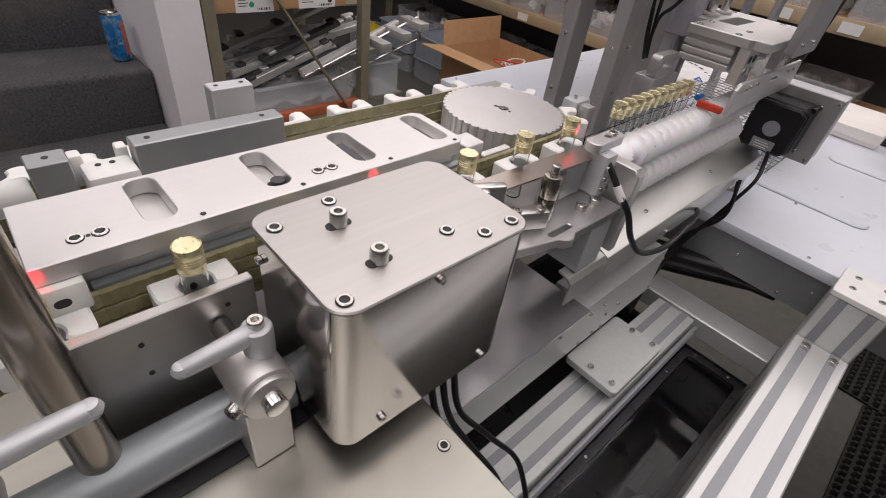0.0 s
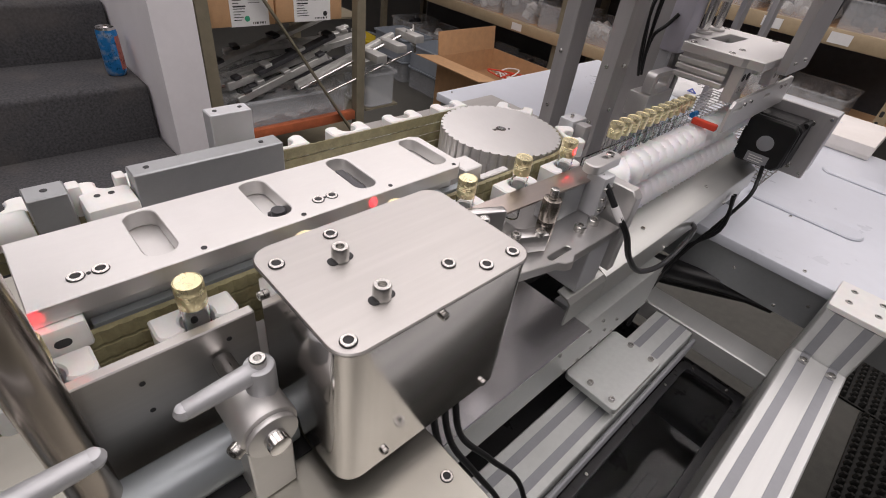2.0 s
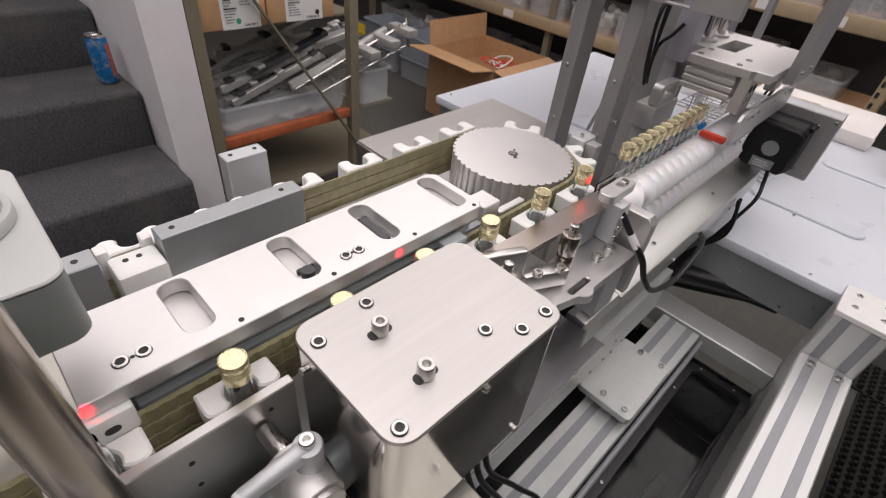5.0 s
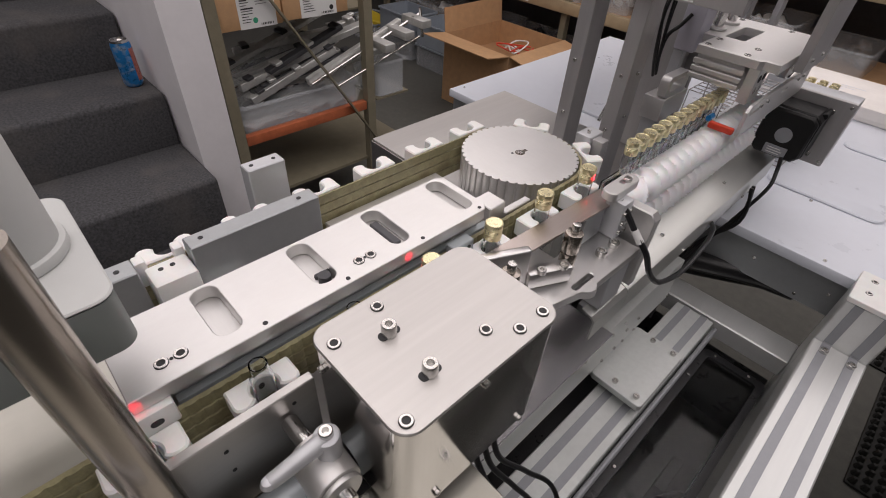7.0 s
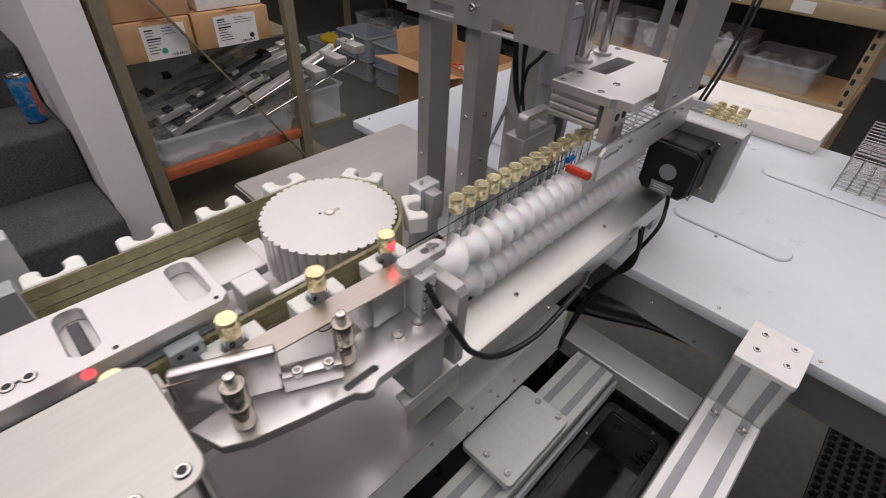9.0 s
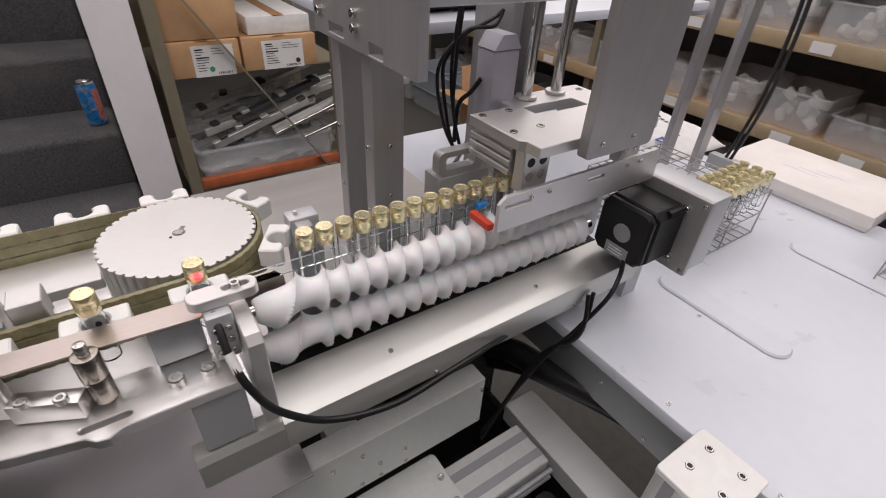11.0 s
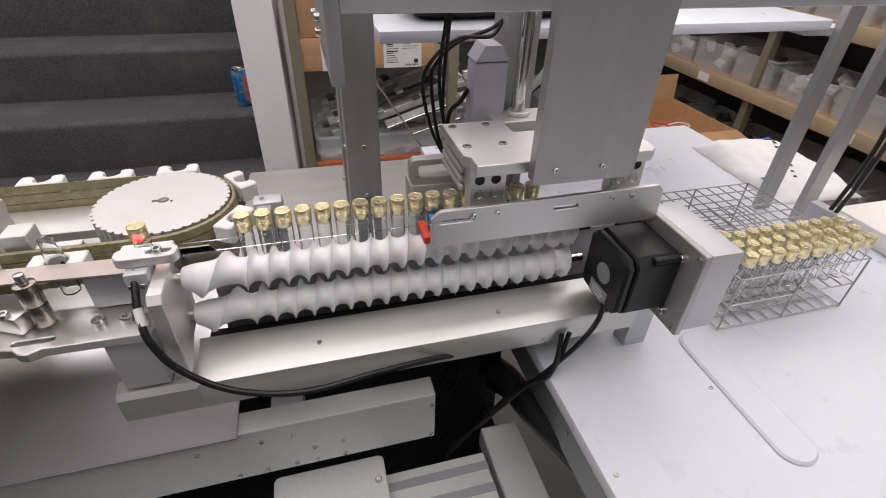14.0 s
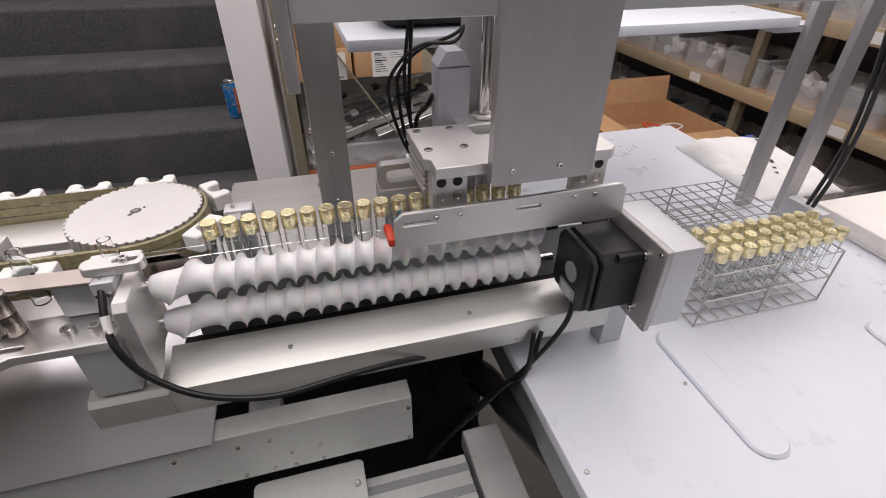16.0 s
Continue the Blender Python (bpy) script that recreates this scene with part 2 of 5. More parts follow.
class Shape:
    """A mesh in the making, in metres of the place."""

    def __init__(self):
        self.bm = bmesh.new()

    def box(self, x0, x1, y0, y1, z0, z1, bevel=0.0, segments=2, m=None):
        b = bmesh.new()
        bmesh.ops.create_cube(b, size=1.0)
        bmesh.ops.transform(b, matrix=Matrix.LocRotScale(((x0 + x1) / 2, (y0 + y1) / 2, (z0 + z1) / 2), None, (abs(x1 - x0), abs(y1 - y0), abs(z1 - z0))), verts=b.verts)
        if bevel:
            bmesh.ops.bevel(b, geom=list(b.edges), offset=bevel, segments=segments, profile=0.5, affect="EDGES", clamp_overlap=True)
        if m is not None:
            bmesh.ops.transform(b, matrix=m, verts=b.verts)
        merge(self.bm, b)
        return self

    def cyl(self, p0, p1, r, r2=None, seg=24, caps=True, bevel=0.0):
        p0, p1 = Vector(p0), Vector(p1)
        b = bmesh.new()
        d = p1 - p0
        bmesh.ops.create_cone(b, cap_ends=caps, segments=seg, radius1=r, radius2=r if r2 is None else r2, depth=d.length)
        if bevel and caps:
            rim = [e for e in b.edges if abs(e.verts[0].co.z - e.verts[1].co.z) < 1e-6]
            bmesh.ops.bevel(b, geom=rim, offset=bevel, segments=2, profile=0.5, affect="EDGES")
        q = d.to_track_quat("Z", "Y")
        bmesh.ops.transform(b, matrix=Matrix.LocRotScale((p0 + p1) / 2, q, None), verts=b.verts)
        merge(self.bm, b)
        return self

    def lathe(self, profile, seg=24, at=(0, 0, 0), axis=(0, 0, 1)):
        """Turns (radius, height) pairs round the axis through at."""
        b = bmesh.new()
        rings = []
        for r, h in profile:
            if r < 1e-6:
                rings.append([b.verts.new((0, 0, h))])
            else:
                rings.append([b.verts.new((r * math.cos(2 * math.pi * i / seg), r * math.sin(2 * math.pi * i / seg), h)) for i in range(seg)])
        for a, c in zip(rings, rings[1:]):
            for i in range(seg):
                j = (i + 1) % seg
                vs = [a[i % len(a)], a[j % len(a)], c[j % len(c)], c[i % len(c)]]
                vs = list(dict.fromkeys(vs))
                if len(vs) > 2:
                    b.faces.new(vs)
        q = Vector(axis).to_track_quat("Z", "Y")
        bmesh.ops.transform(b, matrix=Matrix.LocRotScale(at, q, None), verts=b.verts)
        merge(self.bm, b)
        return self

    def plate(self, outline, holes=(), z0=0.0, z1=0.01, m=None, bevel=0.0):
        """A flat plate of that outline with holes through it, from z0 to z1."""
        b = bmesh.new()
        for loop in (outline, *holes):
            vs = [b.verts.new((x, y, z0)) for x, y in loop]
            for i in range(len(vs)):
                b.edges.new((vs[i], vs[(i + 1) % len(vs)]))
        bmesh.ops.triangle_fill(b, use_beauty=True, use_dissolve=False, edges=list(b.edges))
        faces = list(b.faces)
        made = bmesh.ops.extrude_face_region(b, geom=faces)
        top = [v for v in made["geom"] if isinstance(v, bmesh.types.BMVert)]
        bmesh.ops.translate(b, verts=top, vec=(0, 0, z1 - z0))
        bmesh.ops.recalc_face_normals(b, faces=list(b.faces))
        if bevel:
            rim = [e for e in b.edges if len(e.link_faces) == 2 and abs(e.link_faces[0].normal.z) + abs(e.link_faces[1].normal.z) > 0.9
                   and abs(e.link_faces[0].normal.dot(e.link_faces[1].normal)) < 0.1]
            bmesh.ops.bevel(b, geom=rim, offset=bevel, segments=1, affect="EDGES")
        if m is not None:
            bmesh.ops.transform(b, matrix=m, verts=b.verts)
        merge(self.bm, b)
        return self

    def tube(self, pts, r, seg=10):
        """A round cable through the points, smoothed."""
        pts = [Vector(p) for p in pts]
        full = []
        for i in range(len(pts) - 1):
            a, c = pts[max(i - 1, 0)], pts[min(i + 2, len(pts) - 1)]
            p, q = pts[i], pts[i + 1]
            for k in range(6):
                t = k / 6
                full.append(0.5 * ((2 * p) + (q - a) * t + (2 * a - 5 * p + 4 * q - c) * t * t + (3 * p - a - 3 * q + c) * t ** 3))
        full.append(pts[-1])
        b = self.bm
        rings, up = [], Vector((0.31, 0.22, 0.93))
        for i, p in enumerate(full):
            d = (full[min(i + 1, len(full) - 1)] - full[max(i - 1, 0)]).normalized()
            u = d.cross(up)
            u = (u if u.length > 1e-4 else d.orthogonal()).normalized()
            up = u.cross(d).normalized()
            rings.append([b.verts.new(p + r * (u * math.cos(2 * math.pi * k / seg) + up * math.sin(2 * math.pi * k / seg))) for k in range(seg)])
        for a, c in zip(rings, rings[1:]):
            for k in range(seg):
                b.faces.new((a[k], a[(k + 1) % seg], c[(k + 1) % seg], c[k]))
        b.faces.new(rings[0][::-1]), b.faces.new(rings[-1])
        return self


def rounded(x0, x1, y0, y1, r, seg=5):
    """The outline of a rectangle with rounded corners."""
    pts = []
    for cx, cy, a0 in ((x1 - r, y1 - r, 0), (x0 + r, y1 - r, 90), (x0 + r, y0 + r, 180), (x1 - r, y0 + r, 270)):
        for k in range(seg + 1):
            a = radians(a0 + 90 * k / seg)
            pts.append((cx + r * math.cos(a), cy + r * math.sin(a)))
    return pts


def ring(cx, cy, r, seg=16):
    return [(cx + r * math.cos(2 * math.pi * k / seg), cy + r * math.sin(2 * math.pi * k / seg)) for k in range(seg)]


def finish(ob, smooth=35):
    for poly in ob.data.polygons:
        poly.use_smooth = True
    if smooth:
        ob.data.set_sharp_from_angle(angle=radians(smooth))
    return ob


def mesh_of(shape, name, mat, origin=(0, 0, 0)):
    me = bpy.data.meshes.new(name)
    bm = shape.bm
    bmesh.ops.translate(bm, verts=bm.verts, vec=-Vector(origin))
    bmesh.ops.recalc_face_normals(bm, faces=list(bm.faces))
    bm.to_mesh(me)
    bm.free()
    me.materials.append(mat)
    return me


def thing(name, at, label, category, group="", kind=""):
    ob = new(name)
    ob.empty_display_size = 0.02
    ob.location = at
    ob["base"] = list(at)
    return tagged(ob, label, category, group, kind)


def part(name, shape, mat, parent, label="", smooth=35):
    base = parent.get("base", (0, 0, 0))
    ob = new(name, mesh_of(shape, name, mat, base))
    ob.parent = parent
    ob["base"] = list(base)
    finish(ob, smooth)
    return tagged(ob, label) if label else ob


def solid(name, shape, mat, label="", category="", group="", kind="", smooth=35):
    ob = new(name, mesh_of(shape, name, mat))
    finish(ob, smooth)
    return tagged(ob, label, category, group, kind)


def shared(name, me, parent, m, label=""):
    """Another part on a mesh that exists, at m in its thing's space."""
    ob = new(name, me)
    ob.parent = parent
    ob.matrix_local = m
    return tagged(ob, label) if label else ob


def cap_screw_mesh(name, r=0.005, h=0.005, mat=None):
    s = Shape()
    s.lathe([(r, 0), (r, h * 0.85), (r * 0.88, h), (r * 0.5, h), (r * 0.5, h * 0.45), (0, h * 0.45)], 14)
    me = mesh_of(s, name, mat or BOLT)
    for poly in me.polygons:
        poly.use_smooth = True
    me.set_sharp_from_angle(angle=radians(35))
    return me


SCREW_M5 = cap_screw_mesh("socket_screw", 0.0045, 0.005)
SCREW_M3 = cap_screw_mesh("small_socket_screw", 0.0028, 0.0025)
SCREW_M6 = cap_screw_mesh("large_socket_screw", 0.006, 0.0065)


def smoothed(me, angle=35):
    for poly in me.polygons:
        poly.use_smooth = True
    me.set_sharp_from_angle(angle=radians(angle))
    return me


SUNK = smoothed(mesh_of(Shape().lathe([(0.0043, 0.0), (0.0043, 0.0008), (0.0040, 0.0011), (0.0027, 0.0011), (0.0025, 0.0004)], 18), "sunk_screw", BOLT))
SUNK_RING = smoothed(mesh_of(Shape().lathe([(0.0046, 0.0), (0.0046, 0.0004), (0.0, 0.0005)], 18), "screw_recess", DARK))


def screws(parent, places, me=SCREW_M5, axis=(0, 0, 1), name="screw"):
    base = Vector(parent["base"])
    q = Vector(axis).to_track_quat("Z", "Y")
    for i, p in enumerate(places):
        spin = Matrix.Rotation(i * 1.1 + 0.3, 4, "Z")
        shared(name, me, parent, Matrix.LocRotScale(Vector(p) - base, q, None) @ spin)
        if me == SUNK:
            shared("screw_recess", SUNK_RING, parent, Matrix.LocRotScale(Vector(p) - base, q, None))


# ---- the room ----
s = Shape().box(-6.5, 4.0, -4.0, 6.5, -0.1, 0.0)
solid("floor", s, FLOORM, "dark grey hard-wearing floor covering of the workshop", "floor", kind="structure")
s = Shape().box(-6.5, 4.0, -4.0, 6.5, 2.7, 2.8)
solid("ceiling", s, CEIL, "plain white workshop ceiling", "ceiling", kind="structure")
# south and east walls are out of view; their grey tames reflections
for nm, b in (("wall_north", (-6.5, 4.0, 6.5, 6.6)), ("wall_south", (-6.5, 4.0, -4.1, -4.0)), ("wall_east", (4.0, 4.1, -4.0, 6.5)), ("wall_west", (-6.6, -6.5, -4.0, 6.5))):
    solid(nm, Shape().box(*b, 0, 2.7), WALL if nm in ("wall_north", "wall_west") else WALLGREY, "plain white painted workshop wall" if nm in ("wall_north", "wall_west") else "unseen workshop wall, kept grey to cut fill light and reflections", "wall", kind="structure")
for px, py in PANELS:
    cl = thing("ceiling_light", (px, py, 2.66), "recessed white square ceiling light panel", "ceiling light", "ceiling lights")
    part("frame", Shape().plate(rounded(px - 0.61, px + 0.61, py - 0.61, py + 0.61, 0.01, 2), [rounded(px - 0.595, px + 0.595, py - 0.595, py + 0.595, 0.005, 2)], 2.66, 2.698), GREYPAINT, cl)
    part("diffuser", Shape().box(px - 0.594, px + 0.594, py - 0.594, py + 0.594, 2.672, 2.69), PAPER, cl)

# staircase, carpeted, rising away behind the machine
RISE, GOING, NOSE_X = 0.178, 0.295, -1.735
st = thing("staircase", (-1.2, -0.6, 0), "straight staircase covered in charcoal carpet with rounded noses", "staircase", kind="structure")
for k in range(-3, 9):
    z = 0.757 + RISE * k
    x = NOSE_X - GOING * k
    s = Shape().box(x - GOING - 0.005, x, -2.2, 0.408, max(z - RISE - 0.12, 0.001), z, 0.018, 4)
    part("step", s, CARPET, st)
s = Shape().plate([(-1.56, 0.0), (-1.56, 2.699), (-6.4, 2.699), (-6.4, 0.0)], (), 0.412, 0.53, Matrix(((1, 0, 0, 0), (0, 0, 1, 0), (0, 1, 0, 0), (0, 0, 0, 1))))
solid("wall_stair_side", s, WALL, "white painted partition wall end beside the stairs", "wall", kind="structure")

# ---- soda can on the stairs ----
can = thing("drink_can", (-1.845, 0.355, 0.758), "tall blue drink can standing on a carpeted step", "can")
part("body", Shape().lathe([(0.022, 0), (0.026, 0.004), (0.029, 0.012), (0.029, 0.128), (0.027, 0.138)], 28, (-1.845, 0.355, 0.758)), CANBLUE, can)
s = Shape()
for k in range(9):
    a = radians(28 + k * 7)
    c = Matrix.Rotation(a, 4, "Z")
    s.box(0.0285, 0.0296, -0.0018, 0.0018, 0.02, 0.12, m=Matrix.Translation((-1.845, 0.355, 0.758)) @ c)
part("print", s, CANRED, can, "reddish printed side of the can")
part("lid", Shape().lathe([(0.0272, 0.138), (0.025, 0.144), (0.023, 0.144), (0.022, 0.139), (0, 0.139)], 28, (-1.845, 0.355, 0.758)), CHROME, can)
part("opening", Shape().plate(ring(0.008, 0, 0.009, 12), (), 0.1392, 0.1398, Matrix.Translation((-1.845, 0.355, 0.758))), DARK, can)


# ---- storage rack with boxes ----
def upright(s, x, y, z0, z1, w=0.038, d=0.035):
    """An angle-section post: a web and a flange."""
    s.box(x - d, x, y, y + 0.004, z0, z1)
    s.box(x - 0.004, x, y + 0.004, y + w, z0, z1)
    return s


RX = -1.64
rack = thing("storage_rack", (RX - 0.25, 0.87, 0), "olive steel storage rack with a diagonal brace and orange shelf beams", "rack")
for y in (0.562, 1.142):
    for x in (RX, RX - 0.5):
        part("post", upright(Shape(), x, y, 0, 2.3), RACK, rack)
for z in (0.925, 1.45):
    part("shelf", Shape().box(RX - 0.5, RX - 0.045, 0.562, 1.2, z - 0.006, z), RACK, rack)
part("shelf", Shape().box(RX - 0.5, RX - 0.04, 0.562, 1.2, 0.545, 0.555), RACK, rack)
part("beam", Shape().box(RX - 0.036, RX - 0.006, 0.603, 1.14, 0.530, 0.567, 0.003), ORANGE, rack, "orange painted shelf beam")
part("beam", Shape().box(RX - 0.5, RX - 0.47, 0.603, 1.14, 0.530, 0.567, 0.003), ORANGE, rack, "orange painted shelf beam")
a, b = Vector((RX + 0.006, 0.62, 1.245)), Vector((RX + 0.006, 1.19, 0.368))
part("brace", Shape().box(-0.003, 0.003, -0.011, 0.011, 0, (b - a).length, m=Matrix.Translation(a) @ (b - a).to_track_quat("Z", "Y").to_matrix().to_4x4() @ pose(0, 0, 0, 0, 0, 90)), RACK, rack)


def label_sheet(parent, x, y0, y1, z0, z1, rnd, green=False):
    """A white sheet with bars for print on a face that looks along +x."""
    base = part("label_sheet", Shape().box(x, x + 0.001, y0, y1, z0, z1), PAPER, parent, "white paper label with printed lines")
    w, h = y1 - y0, z1 - z0
    for r in range(9):
        zz = z1 - h * (0.10 + 0.085 * r)
        part("print", Shape().box(x + 0.001, x + 0.0016, y0 + w * 0.08, y0 + w * (0.22 + rnd.random() * 0.2), zz - h * (0.045 if r in (0, 3) else 0.022), zz), INK, base)
        if r < 3:
            part("print", Shape().box(x + 0.001, x + 0.0016, y0 + w * 0.48, y0 + w * (0.68 + rnd.random() * 0.25), zz - h * 0.015, zz), INK, base)
    for r in range(8):
        part("print", Shape().box(x + 0.001, x + 0.0016, y0 + w * (0.56 + 0.045 * r), y0 + w * (0.575 + 0.045 * r + 0.008 * (r % 3)), z0 + h * 0.06, z0 + h * 0.13), INK, base)
    s = Shape().cyl((x + 0.001, y0 + w * (0.42 if green else 0.85), z0 + h * 0.24), (x + 0.0016, y0 + w * (0.42 if green else 0.85), z0 + h * 0.24), h * 0.09, seg=16)
    part("mark", s, GREENINK if green else INK, base)


rnd = random.Random(4)
for y0, y1, z0, z1, dx, green in ((0.59, 0.818, 0.926, 1.037, 0.0, True), (0.828, 1.088, 0.926, 1.034, -0.01, False), (0.60, 0.83, 1.039, 1.16, -0.01, False), (0.86, 1.08, 1.036, 1.095, -0.03, False)):
    cb = thing("cardboard_box", (RX - 0.2, (y0 + y1) / 2, z0), "closed brown cardboard box with a white printed label on the shelf", "box", "boxes on the rack")
    part("body", Shape().box(RX - 0.36, RX - 0.012 + dx, y0, y1, z0, z1, 0.004), CARD if z0 < 1.03 else (CARD if y0 < 0.8 else WHITESTUFF), cb)
    part("tape", Shape().box(RX - 0.36, RX - 0.0105 + dx, (y0 + y1) / 2 - 0.02, (y0 + y1) / 2 + 0.02, z1 - 0.0005, z1 + 0.0008), CARD_IN, cb)
    if z0 < 1.0:
        label_sheet(cb, RX - 0.012 + dx, y0 + (0.078 if green else 0.066), y1 - (0.022 if green else 0.05), z0, z1 - 0.014, rnd, green)

# long machine parts lying on the lower shelf, wrapped in film
for k in range(15):
    y0 = 0.62 + rnd.random() * 0.2
    y1 = 1.08 + rnd.random() * 0.34
    z = 0.572 + 0.012 * k
    x = RX - 0.07 - rnd.random() * 0.3
    w, h = 0.015 + rnd.random() * 0.035, 0.012 + rnd.random() * 0.02
    bar = thing("machine_part", (x, y0, z), rnd.choice(("worn aluminium profile lying on a heap of parts", "long dull metal bar lying on a heap of parts")), "metal bar", "heap of parts on the rack")
    tr = Matrix.Translation((x, y0, z)) @ pose(0, 0, 0, rnd.uniform(5, 17), 0, rnd.uniform(-12, 12))
    part("bar", Shape().box(-w / 2, w / 2, 0, y1 - y0, 0, h, 0.002, 1, m=tr), SCRAP if rnd.random() < 0.7 else SCRAPDARK, bar)
    for yy in (0.03, (y1 - y0) * 0.5, y1 - y0 - 0.04):
        part("block", Shape().box(-w * 0.7, w * 0.7, yy, yy + 0.03, h, h + 0.012, 0.002, 1, m=tr), SCRAPDARK if rnd.random() < 0.5 else SCRAP, bar)
film_ = thing("plastic_film", (-1.81, 0.88, 0.6), "crumpled clear plastic film over the heap of parts", "film")
s = Shape()
grid = [[s.bm.verts.new((-1.66 - 0.30 * i / 14, 0.61 + 0.53 * j / 26, 0.60 + 0.15 * i / 14 + 0.03 * noise.noise((i * 0.35, j * 0.4, 1.3)) + 0.03 * noise.noise((i * 0.9, j * 0.9, 4.1)))) for j in range(27)] for i in range(15)]
for i in range(14):
    for j in range(26):
        s.bm.faces.new((grid[i][j], grid[i + 1][j], grid[i + 1][j + 1], grid[i][j + 1]))
part("sheet", s, BAG, film_)
arm = thing("parts_frame", (RX - 0.1, 1.3, 0.7), "angled aluminium frame with rods jutting out of the rack", "metal frame")
for p0, p1, r in (((-1.66, 0.9, 0.69), (-1.68, 1.46, 0.86), 0.007), ((-1.64, 1.0, 0.665), (-1.66, 1.44, 0.775), 0.005), ((-1.66, 1.40, 0.86), (-1.66, 1.455, 0.80), 0.006), ((-1.66, 1.44, 0.89), (-1.66, 1.46, 0.77), 0.006)):
    part("rod", Shape().cyl(p0, p1, r, seg=12), CHROME, arm)
for y, z in ((1.30, 0.80), (1.39, 0.83), (1.2, 0.77)):
    part("block", Shape().box(-1.72, -1.585, y, y + 0.05, z, z + 0.03, 0.003), SCRAP, arm)
part("bar", Shape().box(-0.012, 0.012, 0, 0.5, 0, 0.03, 0.002, m=Matrix.Translation((-1.68, 0.9, 0.68)) @ pose(0, 0, 0, 16, 0, 4)), SCRAP, arm)
for nm, x0, x1, y0, y1, z0, z1 in (("plastic_tub", -1.86, -1.66, 1.215, 1.36, 0.56, 0.70), ("plastic_tub", -2.04, -1.68, 0.62, 1.12, 0.556, 0.66)):
    tub = thing(nm, ((x0 + x1) / 2, (y0 + y1) / 2, z0), "translucent clear plastic storage tub among the racks", "tub", "clear tubs by the rack")
    s = Shape()
    s.plate(rounded(x0, x1, y0, y1, 0.02), [rounded(x0 + 0.003, x1 - 0.003, y0 + 0.003, y1 - 0.003, 0.018)], z0, z1)
    s.plate(rounded(x0, x1, y0, y1, 0.02), (), z0, z0 + 0.003)
    part("body", s, TRANSP, tub)
    part("rim", Shape().plate(rounded(x0 - 0.012, x1 + 0.012, y0 - 0.012, y1 + 0.012, 0.025), [rounded(x0 + 0.002, x1 - 0.002, y0 + 0.002, y1 - 0.002, 0.018)], z1 - 0.004, z1 + 0.003), TRANSP, tub)
low_shelf = Shape().box(-2.11, -1.66, 0.6, 1.4, 0.285, 0.298)
solid("low_shelf_board", low_shelf, RACK, "dark low shelf board near the floor", "shelf")
part("shelf", Shape().box(RX - 0.28, RX - 0.02, 1.205, 1.38, 0.548, 0.555), RACK, rack)

# ---- long shelving behind the table ----
SY = 3.0
shelving = thing("long_shelving", (-1.5, SY + 0.25, 0), "long steel shelving with tan beams full of clear tubs", "shelving")
for x in (-0.115, -1.95, -3.9):
    for y in (SY + 0.012, SY + 0.5):
        part("post", upright(Shape(), x, y, 0, 2.2, 0.045, 0.045), TAN if x > -0.5 else RACK, shelving)
for k in range(40):
    part("post_hole", Shape().plate(rounded(-0.1525, -0.1375, 0.30 + 0.05 * k, 0.328 + 0.05 * k, 0.006, 3), (), SY + 0.0105, SY + 0.0119, Matrix(((1, 0, 0, 0), (0, 0, 1, 0), (0, 1, 0, 0), (0, 0, 0, 1)))), DARK, shelving)
for z in (0.22, 0.655, 1.055, 1.5):
    part("beam", Shape().box(-3.9, -0.117, SY - 0.03, SY + 0.008, z - 0.07, z, 0.004), TAN, shelving)
    part("board", Shape().box(-3.9, -0.117, SY + 0.01, SY + 0.5, z - 0.03, z - 0.006), CARD, shelving)
# added sheet: darkens the background, hides the white wall behind the tubs
part("back_panel", Shape().box(-3.9, -0.12, SY + 0.56, SY + 0.57, 0, 2.2), SCRAPDARK, shelving, "added dark panel that keeps the space behind the shelving dark")
for x in (-1.35, -2.3, -0.75, -0.45):
    for z in (0.655, 1.055):
        part("tag", Shape().box(x - 0.045, x + 0.045, SY - 0.033, SY - 0.031, z - 0.058, z - 0.012), PAPER, shelving, "white shelf tag with unreadable writing")
